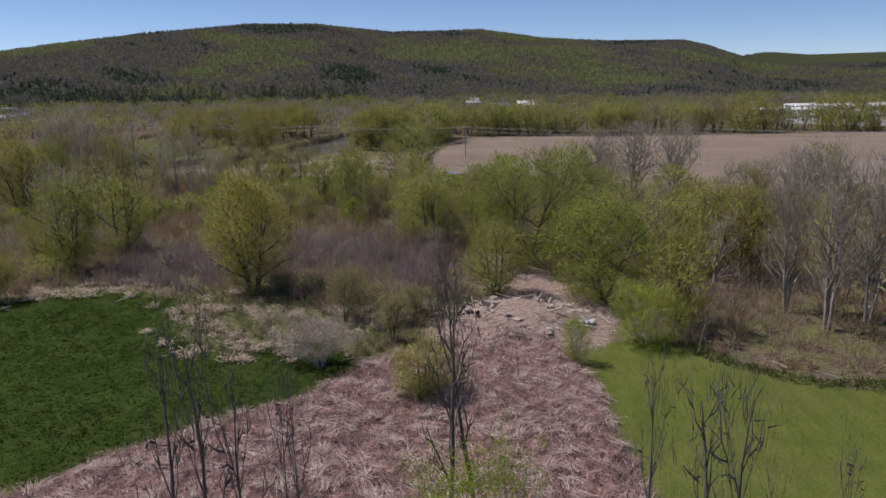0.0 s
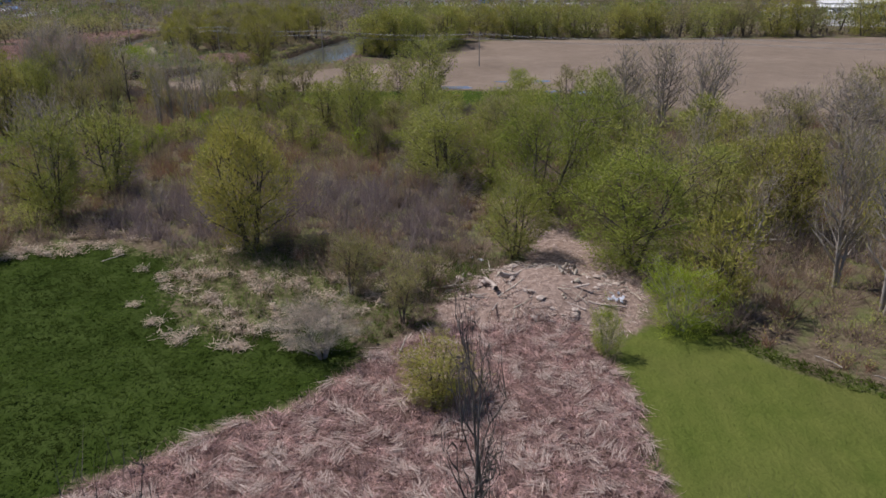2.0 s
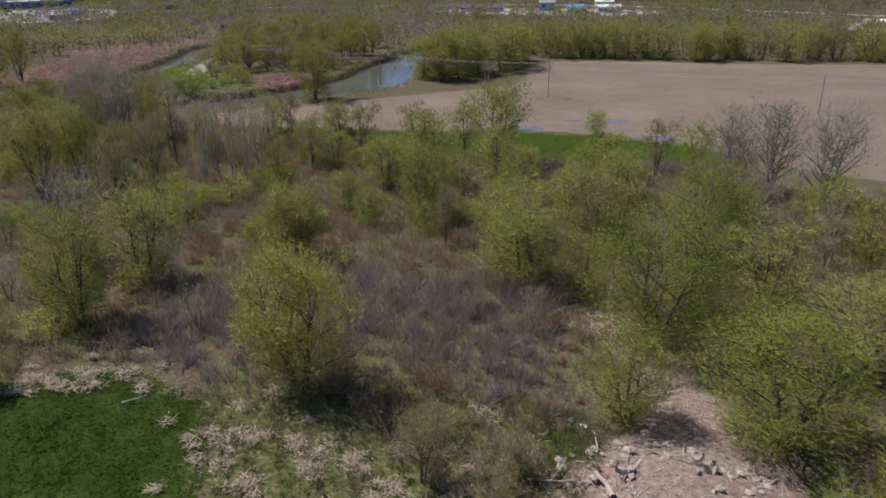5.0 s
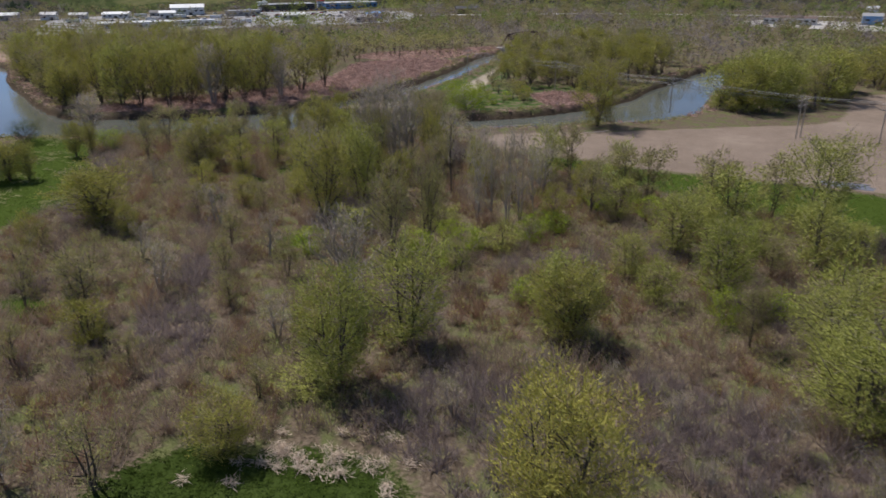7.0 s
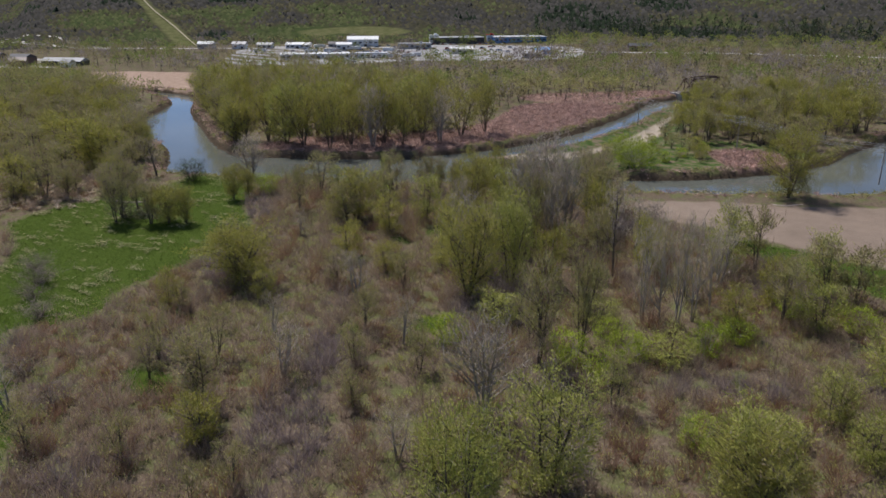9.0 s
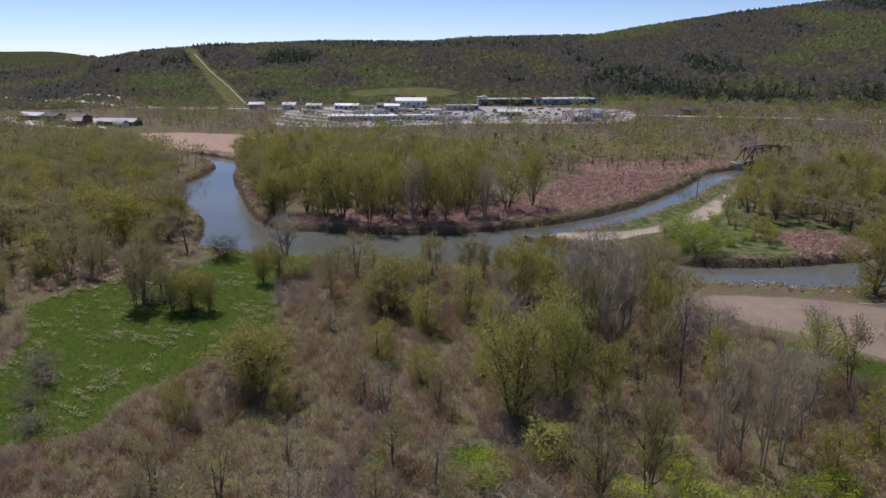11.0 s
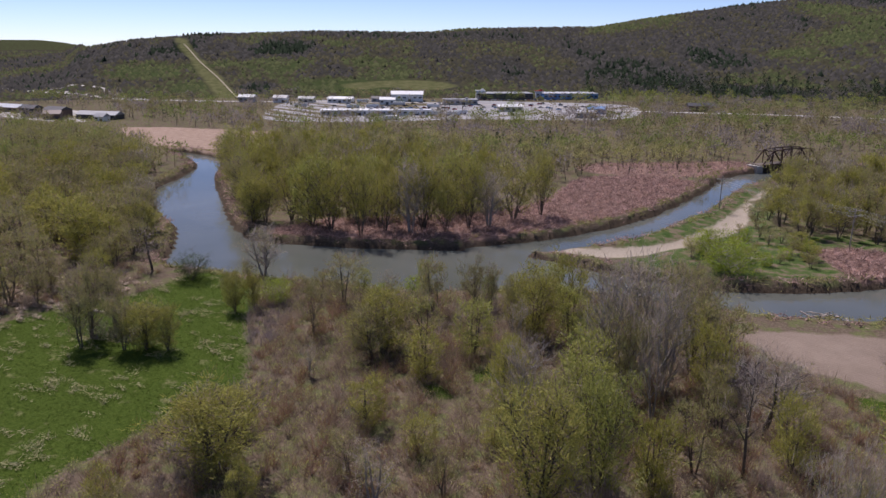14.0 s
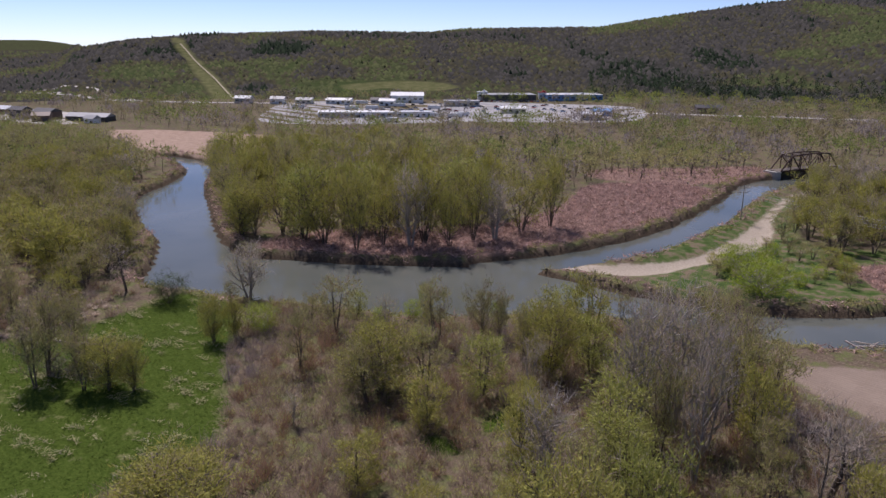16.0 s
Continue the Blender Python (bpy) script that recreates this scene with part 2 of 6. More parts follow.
def wobble(x, y, s, k=0.0):
    """Smooth unevenness between about -1 and 1, waves s metres long."""
    a = 6.2832 / s
    return (np.sin(a * x + 1.3 * np.sin(a * 0.7 * y + k) + k) + np.sin(a * 0.83 * y + 1.7 * np.sin(a * 0.6 * x + 2 * k)) + np.sin(a * 1.9 * (x + y) * 0.6 + k * 3)) / 3


def floor_height(p):
    """The height of the valley floor at plan points, with the river beds cut into it."""
    x, y = p[:, 0], p[:, 1]
    near = (np.abs(x) < 700) & (np.abs(y) < 700)
    z = 0.22 * wobble(x, y, 17.0) + 0.10 * wobble(x, y, 5.3, 1.0)
    z[~near] = 0
    water = np.full(len(p), 99.0)
    some = (x > -480) & (x < 0) & (y > 160) & (y < 520)
    if some.any():
        water[some] = np.minimum(distance_to(p[some], RIVER), distance_to(p[some], BROOK) + 0.5)
        bar = distance_to(p[some], SAND)
        cut = np.clip((1.2 - water[some]) / 2.4, 0, 1)
        z[some] -= 4.0 * cut * cut * (3 - 2 * cut)
        z[some] -= 1.3 * np.clip((4 - bar) / 6, 0, 1) * (1 - cut)
    pile = np.hypot((x - 2.8) / 11.0, (y - 87) / 8.2)
    z += 1.7 * np.clip(1 - pile**2, 0, 1) * (1 + 0.5 * wobble(x, y, 3.1, 2.0))
    return z, water


def lines(fine, low, high, step):
    inner = np.arange(low, high + step, step)
    out, gap, left, right = [], step, low, high + step
    while gap < 1400:
        gap *= 1.45
        left, right = left - gap, right + gap
        out += [left, right]
    return np.array(sorted([v for v in out if abs(v) < 4700] + list(inner) + [-4800, 4800]))


def grid_mesh(name, V, n, m, keep=None):
    a = np.arange(n * m).reshape(m, n)
    F = np.stack([a[:-1, :-1], a[:-1, 1:], a[1:, 1:], a[1:, :-1]], -1).reshape(-1, 4)
    if keep is not None:
        F = F[keep[F].any(1)]
        used = np.unique(F)
        back = np.zeros(len(V), int)
        back[used] = np.arange(len(used))
        V, F = V[used], back[F]
    return mesh_of(name, V, F)


def mesh_of(name, V, F, slots=None):
    """A mesh from arrays: corners, and faces that all have the same number of corners."""
    me, k = bpy.data.meshes.new(name), F.shape[1]
    me.vertices.add(len(V))
    me.vertices.foreach_set("co", np.ascontiguousarray(V, np.float32).ravel())
    me.loops.add(F.size)
    me.loops.foreach_set("vertex_index", np.ascontiguousarray(F, np.int32).ravel())
    me.polygons.add(len(F))
    me.polygons.foreach_set("loop_start", np.arange(len(F), dtype=np.int32) * k)
    if slots is not None:
        me.polygons.foreach_set("material_index", np.ascontiguousarray(slots, np.int32))
    me.update(calc_edges=True)
    me.validate()
    return me


xs, ys = lines(0, -480, 250, 2.7), lines(0, 20, 520, 2.7)
gx, gy = np.meshgrid(xs, ys)
G = np.stack([gx.ravel(), gy.ravel()], 1)
gz, gwater = floor_height(G)
ground_mesh = grid_mesh("ground", np.c_[G, gz], len(xs), len(ys))
ZONES = (("reed", REED), ("lawn", LAWN), ("meadow", MEADOW), ("meadow_west", MEADOW_WEST), ("field", FIELD), ("sand", SAND), ("tan_field", TAN_FIELD),
         ("point", POINT), ("island_reed", ISLAND_REED), ("bare", BARE_PATH), ("belt", BELT), ("meadow_south", MEADOW_SOUTH), ("point_reed", POINT_REED), ("green_strip", GREEN_STRIP))
for zone, loop in ZONES:
    ground_mesh.attributes.new(zone, "FLOAT", "POINT").data.foreach_set("value", np.clip(np.minimum(distance_to(G, loop), distance_to(G, FAR_REED)) if zone == "point_reed" else distance_to(G, loop), -30, 30).astype(np.float32))
ground_mesh.attributes.new("clearing", "FLOAT", "POINT").data.foreach_set("value", np.clip(np.min([distance_to(G, loop) for loop in CLEARINGS], axis=0), -30, 30).astype(np.float32))
ground_mesh.attributes.new("bank", "FLOAT", "POINT").data.foreach_set("value", np.clip(gwater, -30, 30).astype(np.float32))


def ground_material():
    m, nt, b = material("valley_ground", 0.95, 0.03)
    big, mid, small = noise_node(nt, 0.03, 4.0), noise_node(nt, 0.25, 4.0), noise_node(nt, 1.6, 4.0, 0.7)
    fine = noise_node(nt, 5.0, 3.0, 0.7)
    edge = maths(nt, "MULTIPLY", maths(nt, "SUBTRACT", maths(nt, "ADD", mid.outputs["Fac"], small.outputs["Fac"]), 1.0), 5.0)

    def inside(zone, ragged=1.0, soft=0.6):
        a = nt.nodes.new("ShaderNodeAttribute")
        a.attribute_name = zone
        d = maths(nt, "ADD", a.outputs["Fac"], maths(nt, "MULTIPLY", edge, ragged))
        r = nt.nodes.new("ShaderNodeMapRange")
        r.inputs["From Min"].default_value, r.inputs["From Max"].default_value = soft, -soft
        nt.links.new(d, r.inputs["Value"])
        return r.outputs[0]

    litter = ramp(nt, small.outputs["Fac"], [(0.3, (0.075, 0.057, 0.040)), (0.5, (0.135, 0.103, 0.073)), (0.72, (0.225, 0.18, 0.13))])
    weeds = ramp(nt, fine.outputs["Fac"], [(0.3, (0.075, 0.095, 0.03)), (0.7, (0.17, 0.19, 0.07))])
    greener = ramp(nt, mid.outputs["Fac"], [(0.47, (0, 0, 0)), (0.62, (0.8, 0.8, 0.8))])
    c = mixed(nt, greener, litter, weeds)
    c = mixed(nt, inside("island_reed", 1.0), c, ramp(nt, small.outputs["Fac"], [(0.3, (0.15, 0.095, 0.075)), (0.7, (0.33, 0.225, 0.18))]))
    green = ramp(nt, small.outputs["Fac"], [(0.3, (0.020, 0.034, 0.006)), (0.5, (0.031, 0.050, 0.009)), (0.72, (0.044, 0.068, 0.014))])
    c = mixed(nt, inside("belt", 1.5), c, ramp(nt, small.outputs["Fac"], [(0.3, (0.055, 0.075, 0.022)), (0.52, (0.12, 0.13, 0.05)), (0.72, (0.32, 0.26, 0.18))]))
    green = mixed(nt, ramp(nt, mid.outputs["Fac"], [(0.38, (0, 0, 0)), (0.64, (1, 1, 1))]), green, ramp(nt, fine.outputs["Fac"], [(0.3, (0.036, 0.058, 0.012)), (0.7, (0.066, 0.090, 0.023))]))
    c = mixed(nt, inside("meadow", 1.4), c, green)
    fresh = ramp(nt, small.outputs["Fac"], [(0.3, (0.036, 0.060, 0.009)), (0.5, (0.056, 0.086, 0.014)), (0.72, (0.085, 0.116, 0.024))])
    flecked = mixed(nt, ramp(nt, mid.outputs["Fac"], [(0.60, (0, 0, 0)), (0.72, (0.5, 0.5, 0.5))]), fresh, (0.30, 0.27, 0.14))
    c = mixed(nt, inside("meadow_west", 1.6), c, flecked)
    c = mixed(nt, inside("green_strip", 1.2), c, fresh)
    c = mixed(nt, inside("meadow_south", 1.8), c, flecked)
    c = mixed(nt, inside("clearing", 0.8), c, fresh)
    c = mixed(nt, inside("point", 1.6), c, ramp(nt, mid.outputs["Fac"], [(0.36, (0.045, 0.080, 0.020)), (0.50, (0.085, 0.115, 0.038)), (0.60, (0.17, 0.135, 0.09))]))
    c = mixed(nt, inside("point_reed", 1.4), c, ramp(nt, small.outputs["Fac"], [(0.3, (0.16, 0.10, 0.078)), (0.7, (0.34, 0.23, 0.185))]))
    stripes = nt.nodes.new("ShaderNodeTexWave")
    stripes.inputs["Scale"].default_value, stripes.inputs["Distortion"].default_value, stripes.inputs["Detail"].default_value = 0.12, 5.0, 2.0
    stripes.inputs["Detail Scale"].default_value = 0.4
    tc = nt.nodes.new("ShaderNodeTexCoord")
    nt.links.new(tc.outputs["Object"], stripes.inputs["Vector"])
    mown = mixed(nt, 0.15, ramp(nt, mid.outputs["Fac"], [(0.3, (0.070, 0.090, 0.019)), (0.7, (0.132, 0.140, 0.038))]),
                 ramp(nt, stripes.outputs["Fac"], [(0.2, (0.07, 0.115, 0.018)), (0.8, (0.14, 0.175, 0.035))]))
    mown = mixed(nt, 0.3, mown, ramp(nt, fine.outputs["Fac"], [(0.3, (0.06, 0.09, 0.015)), (0.7, (0.15, 0.19, 0.04))]))
    mown = mixed(nt, ramp(nt, big.outputs["Fac"], [(0.42, (0, 0, 0)), (0.62, (0.55, 0.55, 0.55))]), mown, (0.128, 0.124, 0.042))
    c = mixed(nt, inside("lawn", 0.35), c, mown)
    c = mixed(nt, inside("reed", 0.9), c, ramp(nt, small.outputs["Fac"], [(0.3, (0.15, 0.098, 0.082)), (0.7, (0.34, 0.245, 0.21))]))
    furrow = nt.nodes.new("ShaderNodeTexWave")
    furrow.inputs["Scale"].default_value, furrow.inputs["Distortion"].default_value = 0.35, 3.0
    furrow.bands_direction = "Y"
    nt.links.new(tc.outputs["Object"], furrow.inputs["Vector"])
    tilled = mixed(nt, 0.25, ramp(nt, big.outputs["Fac"], [(0.3, (0.175, 0.135, 0.105)), (0.55, (0.235, 0.183, 0.145)), (0.7, (0.30, 0.24, 0.19))]),
                   ramp(nt, furrow.outputs["Fac"], [(0.0, (0.18, 0.138, 0.105)), (1.0, (0.32, 0.255, 0.20))]))
    tilled = mixed(nt, 0.2, tilled, ramp(nt, mid.outputs["Fac"], [(0.3, (0.16, 0.12, 0.09)), (0.7, (0.35, 0.28, 0.215))]))
    c = mixed(nt, inside("field", 0.9), c, tilled)
    c = mixed(nt, inside("tan_field", 1.5), c, ramp(nt, mid.outputs["Fac"], [(0.3, (0.27, 0.19, 0.14)), (0.7, (0.40, 0.30, 0.23))]))
    c = mixed(nt, inside("bare", 1.0), c, ramp(nt, small.outputs["Fac"], [(0.3, (0.17, 0.118, 0.095)), (0.7, (0.42, 0.32, 0.27))]))
    c = mixed(nt, inside("sand", 1.0), c, ramp(nt, small.outputs["Fac"], [(0.3, (0.28, 0.235, 0.18)), (0.7, (0.45, 0.39, 0.31))]))
    mud = ramp(nt, small.outputs["Fac"], [(0.3, (0.035, 0.026, 0.018)), (0.7, (0.11, 0.085, 0.06))])
    a = nt.nodes.new("ShaderNodeAttribute")
    a.attribute_name = "bank"
    r = nt.nodes.new("ShaderNodeMapRange")
    r.inputs["From Min"].default_value, r.inputs["From Max"].default_value = 1.4, 0.3
    nt.links.new(a.outputs["Fac"], r.inputs["Value"])
    dry = maths(nt, "SUBTRACT", 1.0, inside("sand", 0.5, 2.0))
    c = mixed(nt, maths(nt, "MULTIPLY", r.outputs[0], dry), c, mud)
    nt.links.new(c, b.inputs["Base Color"])
    bump(nt, b, small.outputs["Fac"], 0.8, 0.35)
    return m


ground = tagged(new("ground", ground_mesh), "flat valley floor of litter, weeds, meadow, ploughed soil and mud", "ground", kind="structure")
ground_mesh.materials.append(ground_material())
ground_mesh.polygons.foreach_set("use_smooth", np.ones(len(ground_mesh.polygons), bool))

water = tagged(new("water", grid_mesh("water", np.c_[G, np.full(len(G), -2.5)], len(xs), len(ys), gwater < 2.5)),
               "still grey-green river water that mirrors the sky between muddy banks", "river", kind="structure")
water.data.materials.append(M["water"])

# ---------------------------------------------------------------- hills round the valley
# bearing to the left of +y in degrees, crest height and crest distance in metres
CRESTS = np.array([(-180, 70, 1900), (-90, 90, 2400), (-50, 100, 3000), (-26, 98, 3000), (-22, 96, 3000), (-19.4, 110, 3000), (-17.8, 84, 2300), (-17.0, 76, 1900), (-15.5, 95, 1900),
                   (-13.7, 110, 1900), (-8.5, 113, 1900), (-3.5, 124, 1900), (1.2, 148, 1900), (8, 144, 1900), (13.5, 163, 1864), (18.5, 159, 1815), (24, 135, 1713),
                   (29.5, 110, 1595), (34.6, 84, 1480), (43.4, 78, 1390), (46.5, 71, 1366), (54, 71, 1350), (62, 63, 1350), (66, 54, 1350), (69, 42, 1400), (71, 46, 2600), (73, 56, 3000),
                   (90, 50, 3000), (120, 70, 2400), (180, 70, 1900)])


def hill_height(bearing, r):
    crest, far = np.interp(bearing, CRESTS[:, 0], CRESTS[:, 1]) + 4.5, np.interp(bearing, CRESTS[:, 0], CRESTS[:, 2])
    foot = 930.0
    t = np.clip((r - foot) / (far - foot), 0, 1)
    x, y = -r * np.sin(np.radians(bearing)), r * np.cos(np.radians(bearing))
    z = crest * (0.55 * t + 0.45 * t * t * (3 - 2 * t)) * (1 + 0.10 * wobble(x, y, 420.0) * (1 - t) * 2)
    past = np.clip((r - far) / 1000, 0, 1)
    return z * (1 - past * past * (3 - 2 * past)) - 3 * (t <= 0)


hb, hr = np.r_[np.linspace(-180, -34, 40), np.linspace(-32, 84, 200), np.linspace(88, 180, 26)], np.r_[np.linspace(900, 2000, 56), np.linspace(2040, 4100, 26)]
HB, HR = np.meshgrid(hb, hr)
hb_, hr_ = HB.ravel(), HR.ravel()
hill_v = np.c_[-hr_ * np.sin(np.radians(hb_)), hr_ * np.cos(np.radians(hb_)), hill_height(hb_, hr_)]
hill = tagged(new("hill", grid_mesh("hill", hill_v, len(hb), len(hr))), "long wooded hills with a cleared strip, round the valley", "hill", kind="structure")


def polar(bearing, r):
    return (-r * math.sin(radians(bearing)), r * math.cos(radians(bearing)))


STRIP = smooth_loop([polar(57.9, 900), polar(59.3, 900), polar(60.8, 1045), polar(62.0, 1158), polar(62.7, 1225), polar(63.2, 1330), polar(62.6, 1330), polar(62.0, 1215), polar(61.3, 1155), polar(59.7, 1045)], 2)
PASTURE = smooth_loop([polar(43.5, 1000), polar(46, 975), polar(48.5, 990), polar(51, 975), polar(51.5, 1010), polar(48, 1030), polar(45, 1022)], 3)
LOW_MEADOW = smooth_loop([polar(15, 800), polar(22, 820), polar(30, 850), polar(36, 880), polar(36, 960), polar(30, 970), polar(22, 960), polar(12, 950)], 3)


# stands of one kind of wood: bearing, distance, half-width in degrees, half-depth in metres, kind of wood
STANDS = ((55.9, 1200, 2.6, 60, -1.1), (57.2, 985, 1.6, 40, -0.9), (30.1, 1062, 3.0, 70, -0.9), (24.4, 996, 5.0, 45, -1.0), (48.4, 1325, 6.0, 35, -0.7), (41.8, 1320, 3.5, 40, -0.7),
          (71.2, 1200, 2.5, 150, -0.5), (26.5, 1204, 3.0, 90, -1.0), (11.2, 1208, 3.0, 110, -1.0), (16.0, 1690, 5.0, 120, -0.9), (32.3, 1120, 3.0, 60, -0.8), (64.9, 1100, 3.0, 60, 0.7),
          (56.8, 1110, 1.8, 50, 0.6), (52.1, 1000, 3.0, 45, 0.9), (48.4, 1060, 2.0, 40, 0.6), (61.6, 1000, 1.5, 40, 0.7), (50.1, 1117, 2.0, 40, 0.6), (40.6, 1225, 4.0, 60, 0.32),
          (37.5, 1146, 2.5, 50, 0.3), (32.4, 1290, 4.0, 90, -0.2), (26.1, 1345, 5.0, 110, -0.15), (36.7, 1050, 2.5, 60, -0.2), (22.8, 1239, 3.0, 60, 0.1), (44.3, 1093, 2.0, 40, 0.1),
          (4.2, 1456, 5.0, 130, 0.7), (19.4, 1332, 3.0, 80, 0.6), (-5.2, 1540, 4.0, 120, 0.6), (22.3, 1244, 1.5, 40, 0.7))


def woods_kind(x, y):
    """Which wood grows where on the hills: low is evergreen, then bare, budding and green."""
    wood = 0.75 * wobble(x, y, 520.0, 0.4) + 0.5 * wobble(x, y, 190.0, 1.9) + 0.3 * wobble(x, y, 75.0, 0.9)
    bearing, r = np.degrees(np.arctan2(-x, y)), np.hypot(x, y)
    for at_b, at_r, wide, deep, kind in STANDS:
        k = np.exp(-(((bearing - at_b) / wide) ** 2 + ((r - at_r) / deep) ** 2) ** 2)
        wood = wood * (1 - k) + kind * k
    return wood


def hillside_material():
    m, nt, b = material("hillside", 1.0, 0.0)
    big, small = noise_node(nt, 0.012), noise_node(nt, 0.12)
    cover = nt.nodes.new("ShaderNodeAttribute")
    cover.attribute_name = "cover"
    shift = maths(nt, "ADD", maths(nt, "MULTIPLY", cover.outputs["Fac"], 0.35), maths(nt, "MULTIPLY", maths(nt, "SUBTRACT", small.outputs["Fac"], 0.5), 0.3))
    shift = maths(nt, "ADD", shift, 0.5)
    c = ramp(nt, shift, [(0.20, (0.015, 0.022, 0.014)), (0.28, (0.046, 0.045, 0.038)), (0.50, (0.052, 0.050, 0.040)), (0.60, (0.060, 0.058, 0.034)), (0.74, (0.056, 0.074, 0.029))])
    c = mixed(nt, 1.0, c, ramp(nt, small.outputs["Fac"], [(0.3, (0.75, 0.75, 0.75)), (0.7, (1.15, 1.15, 1.15))]), "MULTIPLY")
    grass = ramp(nt, small.outputs["Fac"], [(0.3, (0.080, 0.090, 0.036)), (0.7, (0.150, 0.145, 0.070))])
    for zone in ("strip", "pasture", "low_meadow"):
        a = nt.nodes.new("ShaderNodeAttribute")
        a.attribute_name = zone
        d = maths(nt, "ADD", a.outputs["Fac"], maths(nt, "MULTIPLY", maths(nt, "SUBTRACT", big.outputs["Fac"], 0.5), 20.0))
        r = nt.nodes.new("ShaderNodeMapRange")
        r.inputs["From Min"].default_value, r.inputs["From Max"].default_value = 3.0, -3.0
        nt.links.new(d, r.inputs["Value"])
        c = mixed(nt, r.outputs[0], c, grass)
    nt.links.new(c, b.inputs["Base Color"])
    return m


hill.data.materials.append(hillside_material())
for zone, loop in (("strip", STRIP), ("pasture", PASTURE), ("low_meadow", LOW_MEADOW)):
    hill.data.attributes.new(zone, "FLOAT", "POINT").data.foreach_set("value", np.clip(distance_to(hill_v[:, :2], loop), -60, 60).astype(np.float32))
hill.data.attributes.new("cover", "FLOAT", "POINT").data.foreach_set("value", np.where(hr_ > 2080, 0.45, woods_kind(hill_v[:, 0], hill_v[:, 1])).astype(np.float32))
hill.data.polygons.foreach_set("use_smooth", np.ones(len(hill.data.polygons), bool))

# ---------------------------------------------------------------- plants


def tubes(segs, sides):
    """Tapered tubes for a list of (start, end, radius, radius)."""
    s = np.array([np.r_[a, b, ra, rb] for a, b, ra, rb in segs])
    a, b = s[:, :3], s[:, 3:6]
    w = b - a
    w /= np.linalg.norm(w, axis=1, keepdims=True) + 1e-9
    side = np.where(np.abs(w[:, 2:3]) > 0.9, [[1.0, 0, 0]], [[0, 0, 1.0]])
    u = np.cross(w, side)
    u /= np.linalg.norm(u, axis=1, keepdims=True)
    v = np.cross(w, u)
    ang = np.arange(sides) * 2 * np.pi / sides
    ring = u[:, None] * np.cos(ang)[None, :, None] + v[:, None] * np.sin(ang)[None, :, None]
    V = np.concatenate([a[:, None] + ring * s[:, 6, None, None], b[:, None] + ring * s[:, 7, None, None]], 1).reshape(-1, 3)
    base = np.arange(len(s))[:, None, None] * 2 * sides
    k = np.arange(sides)
    quad = np.stack([k, (k + 1) % sides, sides + (k + 1) % sides, sides + k], -1)[None]
    return V, (base + quad).reshape(-1, 4)


def cards(rng, centres, length, width, up=0.0, droop=0.0, outward=None):
    """Small pointed leaves round the given centres, their faces turned upwards more often than not; with up, slivers that stand."""
    n = len(centres)
    if up:
        d = rng.normal(size=(n, 3)) * [1, 1, 0.6] + [0, 0, 1.6 * up]
        o = np.cross(d, rng.normal(size=(n, 3)))
    else:
        face = rng.normal(size=(n, 3)) * 0.55 + [0, 0, 1.0] if outward is None else outward + rng.normal(size=(n, 3)) * 0.38 + [0, 0, 0.35]
        d = np.cross(face, rng.normal(size=(n, 3)))
        d[:, 2] -= droop * np.linalg.norm(d, axis=1)
        o = np.cross(face, d)
    d /= np.linalg.norm(d, axis=1, keepdims=True) + 1e-9
    o /= np.linalg.norm(o, axis=1, keepdims=True) + 1e-9
    l = (length * rng.uniform(0.6, 1.35, n))[:, None] / 2
    w = (width * rng.uniform(0.7, 1.3, n))[:, None] / 2
    V = np.stack([centres - d * l + o * w, centres - d * l - o * w, centres + d * l], 1).reshape(-1, 3)
    return V, np.arange(3 * n).reshape(n, 3)


def shoots(rng, at, out, length, width, rise=0.9, stray=0.38):
    """Slender leafy shoots that grow outwards and upwards from the given places."""
    n = len(at)
    d = out * 0.75 + rng.normal(size=(n, 3)) * stray + [0, 0, rise]
    d /= np.linalg.norm(d, axis=1, keepdims=True) + 1e-9
    o = np.cross(d, rng.normal(size=(n, 3)))
    o /= np.linalg.norm(o, axis=1, keepdims=True) + 1e-9
    l, w = (length * rng.uniform(0.6, 1.3, n))[:, None], (width * rng.uniform(0.7, 1.3, n))[:, None] / 2
    V = np.stack([at + o * w, at - o * w, at + d * l], 1).reshape(-1, 3)
    return V, np.arange(3 * n).reshape(n, 3)


def joined(*groups):
    """Corner and face arrays put together; each group may carry a material slot."""
    Vs, Fs, Ss, at = [], [], [], 0
    for slot, (V, F) in groups:
        Vs.append(V)
        Fs.append(F + at)
        Ss.append(np.full(len(F), slot))
        at += len(V)
    return np.concatenate(Vs), np.concatenate(Fs), np.concatenate(Ss)


def limb_path(rng, start, way, length, radius, steps, lift, wander, end=0.25):
    segs, pts, p, d = [], [], np.array(start, float), np.array(way, float)
    for k in range(steps):
        d = d + rng.normal(size=3) * wander + np.array([0, 0, lift])
        d /= np.linalg.norm(d)
        q = p + d * length / steps
        ra, rb = radius * (1 - (1 - end) * k / steps), radius * (1 - (1 - end) * (k + 1) / steps)
        segs.append((p, q, ra, rb))
        pts.append(q)
        p = q
    return segs, pts, d


